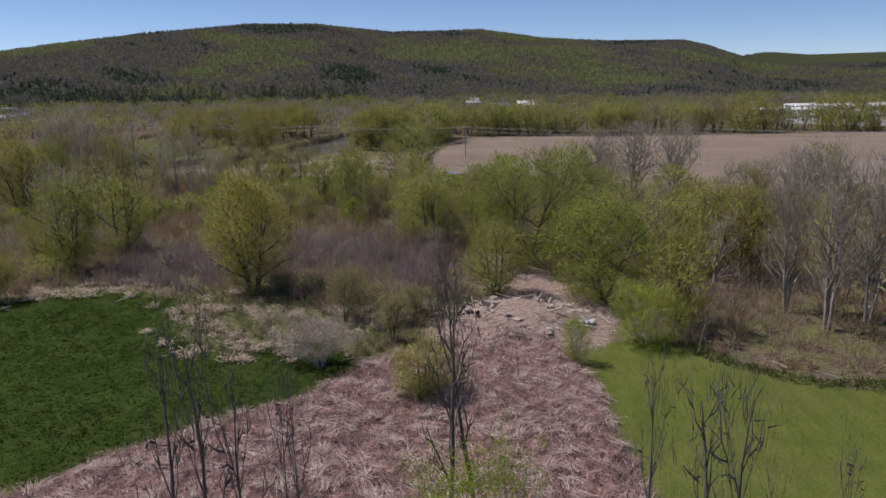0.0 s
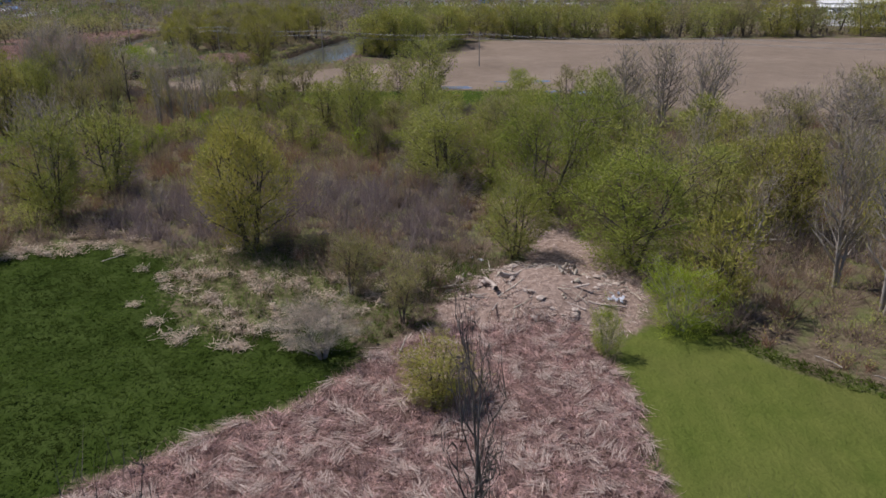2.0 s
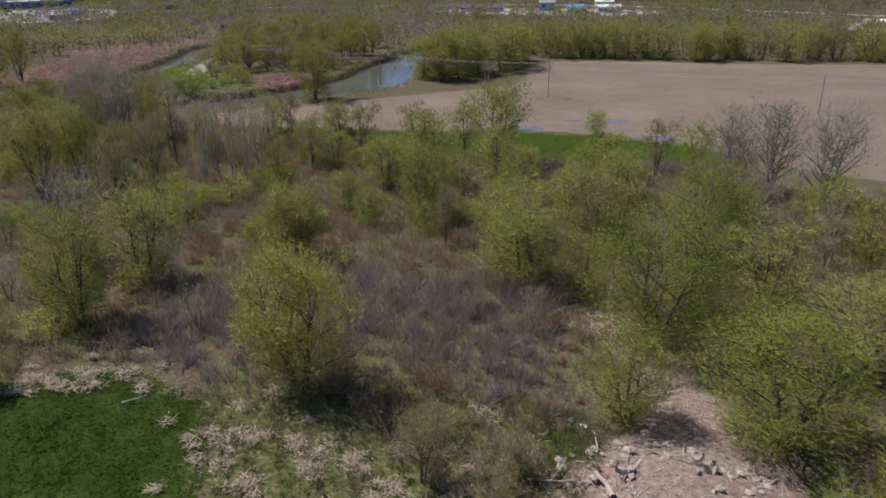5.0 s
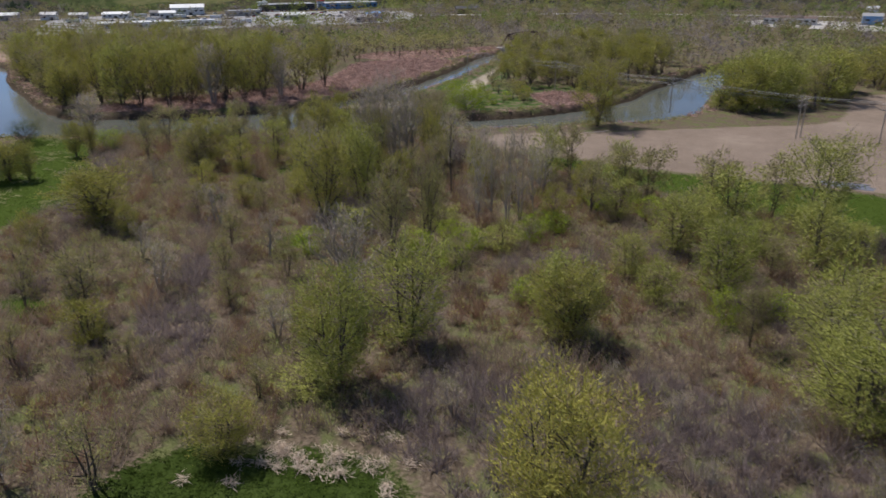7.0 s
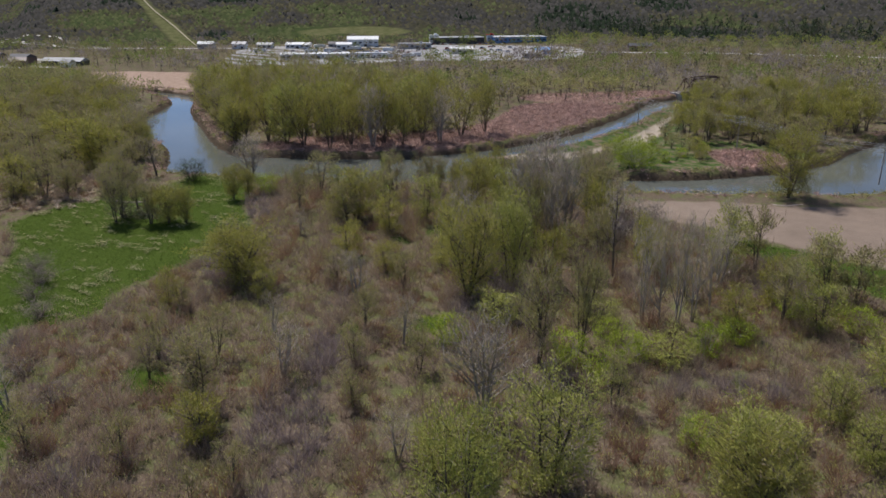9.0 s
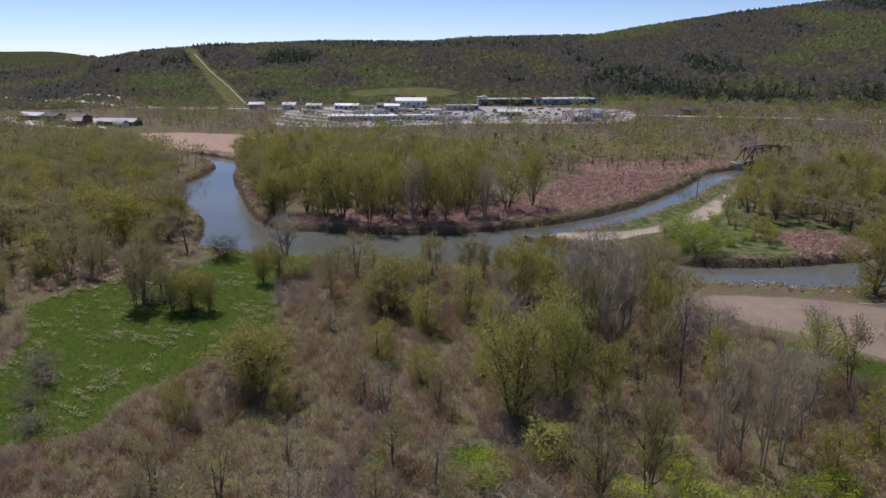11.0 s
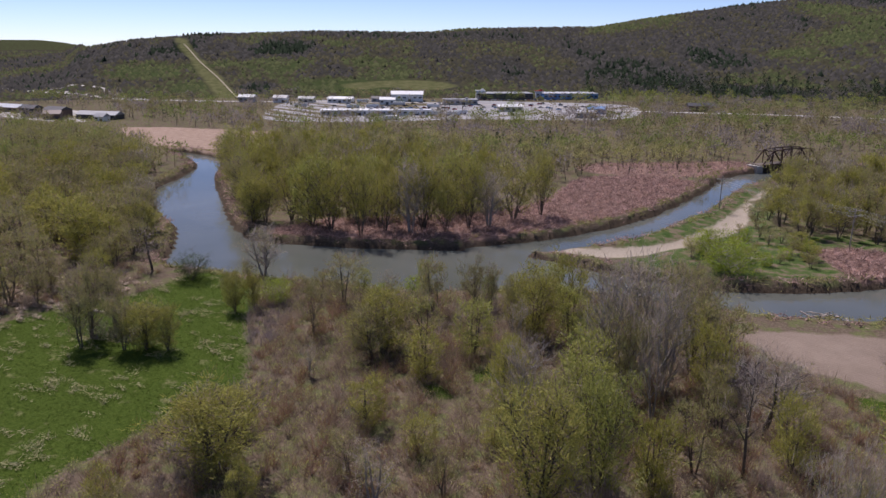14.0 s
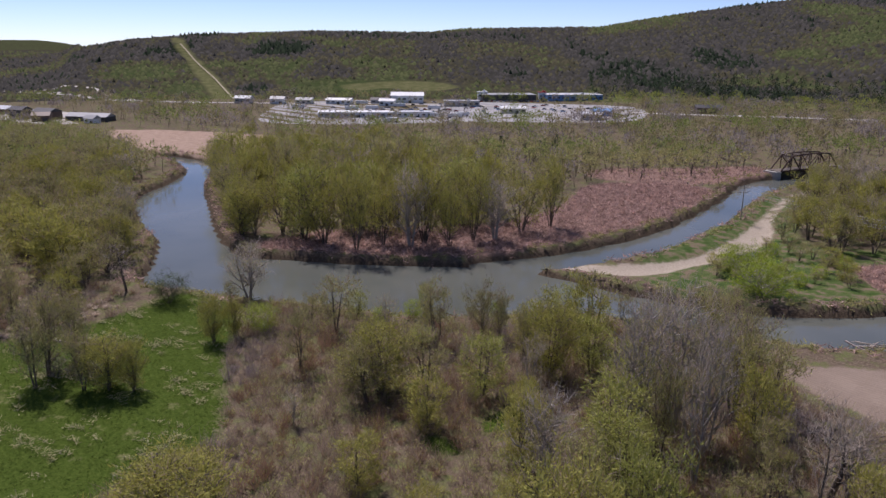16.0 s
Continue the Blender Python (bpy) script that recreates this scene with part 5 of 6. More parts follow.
# tall trees at the foot of the hill
n = 300
bearing, r = FAR.uniform(10, 35, n), FAR.uniform(905, 1050, n)
place = np.c_[-r * np.sin(np.radians(bearing)), r * np.cos(np.radians(bearing)), np.maximum(hill_height(bearing, r), 0) - 0.5]
h = FAR.uniform(11, 20, n)
dark = (r > 950) | (FAR.random(n) < 0.25)
V, F = far_trees(FAR, place[dark], h[dark], h[dark] * 0.34, 70, 1.6, True)
stuff("hill_foot_evergreens", V, F, ("leaf_dark",), "tall dark evergreens at the foot of the hill", "woods")
V, F = far_trees(FAR, place[~dark], h[~dark] * 0.8, h[~dark] * 0.36, 90, 1.3)
stuff("hill_foot_trees", V, F, ("leaf_green",), "yellow-green trees standing at the foot of the hill", "woods")

M["valley_bare"] = foliage("valley_bare", (0.205, 0.176, 0.160), (0.332, 0.284, 0.262), 0.4)
M["valley_olive"] = foliage("valley_olive", (0.217, 0.191, 0.096), (0.344, 0.300, 0.146), 0.4)
M["valley_green"] = foliage("valley_green", (0.178, 0.217, 0.064), (0.332, 0.370, 0.114), 0.4)

# woods on the far side of the river, up to the foot of the hills
LOT_WEST = smooth_loop([(-600, 405), (-545, 400), (-500, 455), (-470, 520), (-405, 590), (-400, 650), (-470, 745), (-560, 700), (-640, 640), (-720, 520)], 3)
LOT_EAST = smooth_loop([(180, 470), (250, 440), (400, 470), (400, 640), (250, 640), (185, 600)], 3)
LOT_NORTH = smooth_loop([(-110, 700), (50, 690), (70, 760), (-100, 775)], 3)
LOT_FARM = smooth_loop([(-640, 280), (-690, 250), (-800, 240), (-800, 290), (-690, 310)], 3)
n = 9500
bearing = FAR.uniform(-32, 84, n)
r = np.sqrt(FAR.uniform(400.0**2, 930.0**2, n))
place = np.c_[-r * np.sin(np.radians(bearing)), r * np.cos(np.radians(bearing))]
for loop, gap in ((FIELD, 2), (FIELD_EDGE, 5), (EAST_WOOD, 4), (ISLAND_REED, 3), (FAR_REED, 1), (TAN_FIELD, 2), (LOT_EAST, 3), (LOT_NORTH, 3), (LOT_FARM, 3), (RIVER, 3), (BROOK, 4), (SAND, 4)):
    place = place[distance_to(place, loop) > gap]
VALLEY_ROAD = smooth_loop([(-1250, 250), (-1034, 324), (-850, 383), (-740, 469), (-660, 560), (-560, 640), (-426, 690), (-253, 790), (0, 830), (250, 690), (420, 560)], 4, closed=False)


def off_road(p, gap):
    return p[np.min(np.hypot(p[:, 0, None] - VALLEY_ROAD[None, :, 0], p[:, 1, None] - VALLEY_ROAD[None, :, 1]), 1) > gap]


place = off_road(place, 26)
lots = distance_to(place, LOT_WEST) < 3
place = place[~lots | (FAR.random(len(place)) < 0.16)]
thin = wobble(place[:, 0], place[:, 1], 95.0, 2.0)
place = place[(FAR.random(len(place)) < np.clip(0.55 + 0.5 * thin, 0.12, 1)) & ((place[:, 0] > -420) | (place[:, 1] > 300) | (place[:, 1] < 255))]
place = np.c_[place, np.zeros(len(place))]
kind = wobble(place[:, 0], place[:, 1], 140.0, 3.0) + FAR.normal(size=len(place)) * 0.3
for name, low, high, mat, label in (("valley_bare_woods", -9, -0.35, "valley_bare", "bare grey woods on the far valley floor"),
                                    ("valley_olive_woods", -0.35, 0.25, "valley_olive", "olive-brown budding woods on the far valley floor"),
                                    ("valley_green_woods", 0.25, 1.05, "valley_green", "light green woods on the far valley floor"),
                                    ("valley_evergreens", 1.05, 9, "leaf_dark", "dark evergreens on the far valley floor")):
    p = place[(kind > low) & (kind <= high)]
    h = FAR.uniform(6.5, 13.5, len(p))
    V, F, S = joined((0, far_trees(FAR, p, h, h * 0.44, 64, 1.25, "evergreen" in name)), (1, far_stems(FAR, p, h, 1, 0.18)))
    stuff(name, V, F, (mat, "bark_dark"), label, "woods", S)

p = np.c_[FAR.uniform(-700, 420, 13000), FAR.uniform(400, 930, 13000)]
b = np.degrees(np.arctan2(-p[:, 0], p[:, 1]))
p = p[(b > -32) & (b < 84) & (np.hypot(p[:, 0], p[:, 1]) < 935)]
for loop in (FIELD, ISLAND_REED, TAN_FIELD, LOT_WEST, LOT_EAST, LOT_NORTH, RIVER, BROOK, SAND):
    p = p[distance_to(p, loop) > 2]
p = off_road(p, 12)
h = FAR.uniform(0.8, 2.4, len(p))
V, F, S = joined((0, leaf_cards(FAR, p, h, 6, 0.9)), (1, shrub_cards(FAR, p, h, 4, 0.3)))
stuff("valley_scrub", V, F, ("valley_olive", "valley_bare"), "low olive and brown scrub on the far valley floor", "scrub", S)

# the rest of the west wood and the wood behind the field, past the trees one can count
for name, loop, clear, step, mat, label in (("west_wood", WEST_WOOD, WEST_EDGE, 10.2, "leaf_west", "yellow-olive willow wood west of the river"),
                                            ("field_wood", FIELD_WOOD, FIELD_EDGE, 8.0, "leaf_west", "olive-green wood behind the ploughed field")):
    p = outside(scatter(FAR, loop, step), clear, margin=1.0)
    p = np.c_[p, floor_height(p)[0]]
    h = FAR.uniform(10, 17.5, len(p))
    V, F, S = joined((0, far_trees(FAR, p, h, h * 0.42, 300, 0.62)), (1, far_stems(FAR, p, h, 3, 0.2)))
    stuff(name, V, F, (mat, "bark_dark"), label, "woods", S)
FAR_BELT = smooth_loop([(-420, 290), (-360, 305), (-290, 330), (-240, 400), (-225, 440), (-240, 470), (-330, 430), (-420, 360)])
p = scatter(FAR, FAR_BELT, 11)
p = np.c_[p, np.zeros(len(p))]
h = FAR.uniform(6, 12, len(p))
V, F, S = joined((0, far_trees(FAR, p, h, h * 0.45, 120, 0.85)), (1, far_stems(FAR, p, h, 3, 0.15)))
stuff("island_back_wood", V, F, ("leaf_olive", "bark_dark"), "low budding wood behind the island reeds", "woods", S)

# green shrubs under the bare stand and round the willows
for k, (x, y) in enumerate(((-82, 162), (-76, 158), (-71, 161), (-68, 167), (-66, 175), (-87, 166), (-75, 149), (-82, 150), (-71, 107), (-76, 119), (-101, 143), (-99, 154), (-63, 191), (-53, 193), (-40, 196),
                            (-30, 150), (-24, 158), (-12, 170), (2, 150), (12, 140), (-52, 150), (-58, 143))):
    plant("lime" if k % 3 == 2 else "bush", x, y, 3.5 + 0.7 * (k % 4), 6 + 1.1 * (k % 3), detail=0.45, label="low leafy green shrub under bare trees", group="green shrubs")

# ---------------------------------------------------------------- growth on the river banks
along = G[(gwater > 0.4) & (gwater < 5.0)]
along = np.repeat(along, 3, 0) + FAR.uniform(-1.2, 1.2, (len(along) * 3, 2))
along = along[(distance_to(along, SAND) > 1.5) & (np.minimum(distance_to(along, RIVER), distance_to(along, BROOK)) > 0.1)]
dry = wobble(along[:, 0], along[:, 1], 23.0, 1.0) + np.where(distance_to(along, ISLAND_WOOD) < 25, 0.6, 0) - np.where(distance_to(along, FLATS) < 12, 0.4, 0)
for name, pick, mat, label in (("bank_reeds", dry > 0.1, "reed_red", "brown dead reeds hanging over the river banks"), ("bank_weeds", dry <= 0.1, "leaf_olive", "olive weeds and grass on the river banks")):
    p = np.repeat(along[pick], 3, 0) + FAR.normal(size=(int(pick.sum()) * 3, 2)) * 0.4
    V, F = blades(FAR, np.repeat(p, 2, 0) + FAR.normal(size=(2 * len(p), 2)) * 0.3, floor_height(np.repeat(p, 2, 0))[0], 1.5, 0.22, 0.2)
    stuff(name, V, F, (mat,), label, "bank growth")

# ---------------------------------------------------------------- roads, yards and puddles


def sheet(name, loop, z, mat, label, category):
    bm = bmesh.new()
    face = bm.faces.new([bm.verts.new((x, y, z)) for x, y in loop])
    if face.normal.z < 0 or face.calc_area() and (face.normal_update() or face.normal.z < 0):
        face.normal_flip()
    bmesh.ops.triangulate(bm, faces=bm.faces[:])
    me = bpy.data.meshes.new(name)
    bm.to_mesh(me)
    bm.free()
    me.materials.append(mat)
    return tagged(new(name, me), label, category, kind="structure")


M["asphalt"] = grained("asphalt", (0.20, 0.195, 0.19), (0.40, 0.39, 0.38), 0.05, fine=14.0)
M["gravel"] = grained("gravel", (0.30, 0.28, 0.25), (0.50, 0.47, 0.43), 0.05, fine=14.0)
M["verge_dirt"] = grained("verge_dirt", (0.24, 0.21, 0.13), (0.36, 0.32, 0.21), 0.05, fine=14.0)
sheet("yard", LOT_WEST, 0.06, M["asphalt"], "wide grey parking lots and yards of a shopping strip", "yard")
sheet("yard", LOT_EAST, 0.06, M["asphalt"], "grey asphalt yard round low white sheds", "yard")
sheet("yard", LOT_NORTH, 0.06, M["gravel"], "pale gravel yard behind the woods", "yard")
sheet("yard", LOT_FARM, 0.06, M["gravel"], "pale farm yard of bare gravel", "yard")
for loop in ([(-24, 238), (-14, 240), (-6, 238), (-3, 235), (-14, 234.5), (-22, 235)], [(-6, 249), (4, 252), (12, 252), (11, 248), (2, 247)], [(8, 231), (20, 231), (24, 227), (14, 226)],
             [(-12, 158), (-6, 162), (-3, 158), (-7, 154)], [(-13, 129), (-6, 131), (-3, 127), (-9, 124)]):
    sheet("puddle", smooth_loop(loop, 3), 0.04, M["puddle"], "shallow puddle of blue-grey water on low ground", "puddle")


def ribbon(name, line, width, mat, label, lift=0.35):
    pts = smooth_loop(line, 8, closed=False)
    d = np.gradient(pts, axis=0)
    d /= np.linalg.norm(d, axis=1, keepdims=True)
    side = np.c_[-d[:, 1], d[:, 0]] * width / 2
    V2 = np.concatenate([pts + side, pts - side])
    b, r = np.degrees(np.arctan2(-V2[:, 0], V2[:, 1])), np.hypot(V2[:, 0], V2[:, 1])
    z = np.maximum(hill_height(b, r), 0) + lift
    n = len(pts)
    k = np.arange(n - 1)
    return tagged(new(name, mesh_with(mesh_of(name, np.c_[V2, z], np.stack([k, k + n, k + n + 1, k + 1], 1)), mat)), label, "road", kind="structure")


def mesh_with(me, mat):
    me.materials.append(mat)
    return me


ribbon("road", [(-1250, 250), (-1034, 324), (-850, 383), (-740, 469), (-660, 560), (-560, 640), (-426, 690), (-253, 790), (0, 830), (250, 690), (420, 560)], 11, M["gravel"], "pale two-lane valley road at the foot of the hills")
ribbon("road", [(-800, 420), (-840, 398), (-879, 391), (-934, 392), (-972, 372), (-1010, 335)], 6, M["gravel"], "pale side road looping up the lower slope", 0.6)
ribbon("track", [polar(58.1, 905), polar(59.9, 1045), polar(61.5, 1155), polar(62.5, 1250)], 2.0, M["verge_dirt"], "pale dirt track up the cleared strip", 0.8)

# ---------------------------------------------------------------- buildings


def box(bm, size, at=(0, 0, 0), turn=None):
    m = Matrix.Translation(at) @ (turn or Matrix.Identity(4)) @ Matrix.Diagonal((*size, 1))
    bmesh.ops.create_cube(bm, size=1.0, matrix=m)
    return bm


def part(name, bm, mat, parent, label=""):
    me = bpy.data.meshes.new(name)
    bm.to_mesh(me)
    bm.free()
    me.materials.append(mat)
    ob = new(name, me)
    ob.parent = parent
    return tagged(ob, label) if label else ob


PAINT = {"white": (0.78, 0.78, 0.76), "cream": (0.62, 0.58, 0.48), "grey": (0.36, 0.36, 0.36), "dark": (0.09, 0.085, 0.085), "blue": (0.16, 0.30, 0.52), "brown": (0.16, 0.11, 0.085),
         "red": (0.40, 0.06, 0.05), "green": (0.20, 0.34, 0.28), "silver": (0.55, 0.56, 0.58), "black": (0.03, 0.03, 0.035)}


def paint(colour):
    name = "paint_" + colour
    if name not in M:
        c = PAINT[colour]
        M[name] = grained(name, tuple(v * 0.82 for v in c), tuple(min(1, v * 1.08) for v in c), 0.15, rough=0.55, relief=0.1, depth=0.02, fine=12.0)
    return M[name]


glass, gnt, gb = material("window_glass", 0.06, 0.5)
gb.inputs["Base Color"].default_value = (0.04, 0.05, 0.06, 1)
M["glass"] = glass


def building(x, y, w, d, h, turn, wall, roof, label, gable=0.0, name="house", bays=0, z=0.0):
    """A building with walls, roof, a door, and a row of windows on its two long sides."""
    root = tagged(new(name), label, "building", "buildings in the valley")
    root.matrix_basis = pose(x, y, z, 0, 0, turn)
    part("wall", box(bmesh.new(), (w, d, h), (0, 0, h / 2)), paint(wall), root)
    bm = bmesh.new()
    if gable:
        e = 0.6
        ends = [[bm.verts.new(p) for p in ((sx * (w / 2 + e), -d / 2 - e, h + 0.02), (sx * (w / 2 + e), 0, h + gable), (sx * (w / 2 + e), d / 2 + e, h + 0.02))] for sx in (-1, 1)]
        a, b = ends
        for f in ((a[0], a[1], a[2]), (b[2], b[1], b[0]), (a[0], b[0], b[1], a[1]), (a[1], b[1], b[2], a[2]), (a[2], b[2], b[0], a[0])):
            bm.faces.new(f)
        bmesh.ops.recalc_face_normals(bm, faces=bm.faces[:])
    else:
        box(bm, (w + 0.8, d + 0.8, 0.5), (0, 0, h + 0.25))
        box(bm, (3, 2.5, 1.4), (w * 0.2, 0, h + 1.2))
    part("roof", bm, paint(roof), root)
    bays = bays or max(2, int(w / 5))
    shared = {}
    for k in range(bays):
        for s in (-1, 1):
            px = -w / 2 + w * (k + 0.5) / bays
            door = k == bays // 2
            key = "door" if door else "window"
            if key not in shared:
                shared[key] = part(key, box(bmesh.new(), (min(3.0, w / bays * 0.55), 0.12, min(2.6, h * 0.6) if door else min(1.5, h * 0.35))), M["glass"] if not door else paint("dark"), root)
                ob = shared[key]
            else:
                ob = new(key, shared[key].data)
                ob.parent = root
            ob.location = (px, s * (d / 2 + 0.04), min(2.6, h * 0.6) / 2 + 0.02 if door else h * 0.56)
    return root


building(-650, 607, 33, 22, 7.5, 48, "white", "white", "large white warehouse with a plain white gable roof", 3, "warehouse")
building(-606, 712, 58, 28, 6.5, 53.4, "dark", "grey", "long dark-fronted store with a flat grey roof", name="store", bays=12)
building(-563, 770, 62, 28, 6.5, 53.4, "blue", "silver", "long store with a pale blue front and flat roof", name="store", bays=12)
building(-622, 690, 10, 6, 9, 53.4, "white", "white", "tall white entrance block of the shopping strip", name="store_entrance")
building(-583, 744, 8, 6, 8.5, 53.4, "white", "red", "white and red entrance block of the shopping strip", name="store_entrance")
YARDS = [(-582, 618, 34, 14, 5, 50, "grey", "grey"), (-676, 540, 25, 12, 4, 40, "white", "white"), (-700, 515, 16, 10, 4, 40, "cream", "grey"), (-628, 562, 15, 10, 5, 45, "white", "white"),
         (-655, 575, 18, 10, 4, 45, "grey", "dark"), (-560, 472, 60, 16, 4, 52, "silver", "white"), (-530, 510, 30, 12, 4, 52, "white", "silver"), (-437, 645, 16, 12, 4.5, 30, "blue", "blue"),
         (-420, 605, 16, 10, 4.5, 30, "grey", "silver"), (-500, 600, 22, 10, 4.5, 50, "cream", "white")]
for x, y, w, d, h, turn, wall, roof in YARDS:
    building(x, y, w, d, h, turn, wall, roof, f"low {wall} building with a {roof} roof in the yards", 2 if w < 26 else 0, "workshop" if w > 18 else "house")
FARMS = [(-658, 297, 34, 12, 3.5, 35, "dark", "grey"), (-690, 276, 18, 12, 6, 25, "brown", "dark"), (-706, 262, 14, 10, 7, 25, "dark", "dark"), (-675, 268, 12, 9, 4.5, 60, "brown", "brown"), (-640, 292, 9, 7, 3.5, 25, "white", "grey"), (-765, 262, 26, 12, 4, 25, "brown", "silver"),
         (-390, 742, 22, 12, 5, 40, "brown", "dark"), (-740, 470, 16, 9, 5, 40, "grey", "silver"), (-712, 492, 14, 9, 5, 40, "white", "grey")]
for x, y, w, d, h, turn, wall, roof in FARMS:
    building(x, y, w, d, h, turn, wall, roof, f"{wall} shed with a {roof} roof by the valley road", 2.5, "barn")
EASTS = [(255, 604, 46, 25, 6, -8, "white", "white"), (222, 585, 52, 14, 4, -8, "cream", "white"), (234, 500, 20, 12, 4, -8, "cream", "green"), (300, 585, 30, 16, 6, -8, "grey", "silver"),
         (262, 500, 14, 9, 5, -8, "brown", "dark"), (32, 806, 17, 11, 5, 5, "white", "white"), (-25, 862, 9, 8, 7, 5, "white", "silver"), (-23, 752, 14, 10, 7, 5, "blue", "grey"),
         (4, 722, 18, 11, 5, 5, "white", "blue"), (32, 724, 20, 12, 5, 5, "white", "white"), (-82, 735, 40, 14, 5, 5, "white", "brown")]
for x, y, w, d, h, turn, wall, roof in EASTS:
    building(x, y, w, d, h, turn, wall, roof, f"{wall} building with a {roof} roof beyond the ploughed field", 2.2 if w < 40 else 1.5, "house" if w < 26 else "warehouse")

# ---------------------------------------------------------------- parked cars


def car(colour):
    root = new("car")
    bm = box(bmesh.new(), (4.4, 1.8, 0.75), (0, 0, 0.72))
    bmesh.ops.bevel(bm, geom=bm.edges[:], offset=0.15, segments=2, affect="EDGES")
    part("body", bm, paint(colour), root)
    bm = bmesh.new()
    lower = [bm.verts.new(p) for p in ((-1.5, -0.8, 1.05), (1.1, -0.8, 1.05), (1.1, 0.8, 1.05), (-1.5, 0.8, 1.05))]
    upper = [bm.verts.new(p) for p in ((-1.0, -0.65, 1.55), (0.5, -0.65, 1.55), (0.5, 0.65, 1.55), (-1.0, 0.65, 1.55))]
    bm.faces.new(upper)
    for k in range(4):
        bm.faces.new((lower[k], lower[(k + 1) % 4], upper[(k + 1) % 4], upper[k]))
    bmesh.ops.recalc_face_normals(bm, faces=bm.faces[:])
    part("cabin", bm, M["glass"], root, "dark glass cabin")
    wheel = None
    for x in (-1.4, 1.4):
        for y in (-0.85, 0.85):
            if wheel is None:
                bm = bmesh.new()
                bmesh.ops.create_cone(bm, cap_ends=True, segments=10, radius1=0.34, radius2=0.34, depth=0.22, matrix=pose(0, 0, 0, 90))
                wheel = ob = part("wheel", bm, paint("black"), root)
            else:
                ob = new("wheel", wheel.data)
                ob.parent = root
            ob.location = (x, y, 0.34)
    return tagged(root, f"{colour} parked car in a grey lot", "car", "parked cars")


models = {}
for k in range(150):
    colour = ("white", "silver", "dark", "red", "blue", "black", "white", "grey")[int(FAR.integers(0, 8))]
    if k < 54:
        row, col = divmod(k, 14)
        u, v = -40 + col * 6.2 + FAR.uniform(-0.4, 0.4), -22 - row * 11.0
        c, s = math.cos(radians(53.4)), math.sin(radians(53.4))
        x, y = -565 + u * c - v * s * -1, 715 + u * s + v * c * -1 * -1
        turn = 53.4 + 90
    elif k >= 84:
        x, y, turn = (-590 + FAR.uniform(-70, 90), 570 + FAR.uniform(-75, 60), 40) if k < 125 else (-520 + FAR.uniform(-40, 70), 640 + FAR.uniform(-30, 60), 53)
    elif k < 70:
        x, y, turn = -620 + FAR.uniform(-30, 60), 545 + FAR.uniform(-25, 45), 40
    else:
        x, y, turn = 205 + (k - 70) * 4.5, 520 + 18 * (k % 2), 80
    m = pose(x, y, 0.07, 0, 0, turn)
    if colour not in models:
        models[colour] = car(colour)
        models[colour].matrix_basis = m
    else:
        copy_thing(models[colour], m)



def trailer():
    root = tagged(new("trailer"), "long white box trailer parked in a yard", "trailer", "parked trailers")
    part("box_body", box(bmesh.new(), (12, 2.5, 2.7), (0, 0, 2.4)), paint("white"), root)
    part("frame", box(bmesh.new(), (11.6, 1.2, 0.3), (0, 0, 0.9)), paint("dark"), root)
    for x in (-4.6, -3.4, 4.4):
        for y in (-1.05, 1.05):
            bm = bmesh.new()
            bmesh.ops.create_cone(bm, cap_ends=True, segments=10, radius1=0.5, radius2=0.5, depth=0.3, matrix=pose(x, y, 0.5, 90))
            part("wheel", bm, paint("black"), root)
    return root


first = None
for k in range(22):
    if k < 15:
        m = pose(-600 + FAR.uniform(-60, 110), 500 + FAR.uniform(-40, 70), 0.07, 0, 0, FAR.uniform(30, 70))
    else:
        m = pose(215 + 14 * (k - 15), 545 + FAR.uniform(-4, 4), 0.07, 0, 0, FAR.uniform(60, 100))
    if first is None:
        first = trailer()
        first.matrix_basis = m
    else:
        copy_thing(first, m)

# ---------------------------------------------------------------- truss bridge over the brook
M["rust_steel"] = grained("rust_steel", (0.035, 0.022, 0.018), (0.10, 0.06, 0.045), 1.2, rough=0.8)
M["tie_wood"] = grained("tie_wood", (0.10, 0.085, 0.07), (0.24, 0.20, 0.165), 1.0)
bridge = tagged(new("truss_bridge"), "rusty dark steel truss railway bridge over the brook", "bridge")
bridge.matrix_basis = pose(-206, 478, 1.2, 0, 0, 72)


def beam(name, a, b, thick, mat, parent):
    a, b = Vector(a), Vector(b)
    d = b - a
    bm = box(bmesh.new(), (thick, thick, d.length))
    bmesh.ops.transform(bm, matrix=Matrix.Translation((a + b) / 2) @ d.to_track_quat("Z", "Y").to_matrix().to_4x4(), verts=bm.verts[:])
    return part(name, bm, mat, parent)


panels, span, tallness = 6, 40.0, 7.5
for sy in (-3, 3):
    node = [(-span / 2 + span * k / panels, sy, 0) for k in range(panels + 1)]
    topn = [(x, sy, tallness - 0.12 * (abs(x) / 6) ** 2) for x, _, _ in node[1:-1]]
    beam("bottom_chord", node[0], node[-1], 0.5, M["rust_steel"], bridge)
    for a, b in zip(topn, topn[1:]):
        beam("top_chord", a, b, 0.5, M["rust_steel"], bridge)
    beam("end_post", node[0], topn[0], 0.5, M["rust_steel"], bridge)
    beam("end_post", node[-1], topn[-1], 0.5, M["rust_steel"], bridge)
    for k in range(1, panels):
        beam("vertical", node[k], topn[k - 1], 0.32, M["rust_steel"], bridge)
    for k in range(1, panels - 1):
        up = k < panels / 2
        beam("diagonal", topn[k - 1] if up else node[k], node[k + 1] if up else topn[k], 0.28, M["rust_steel"], bridge)
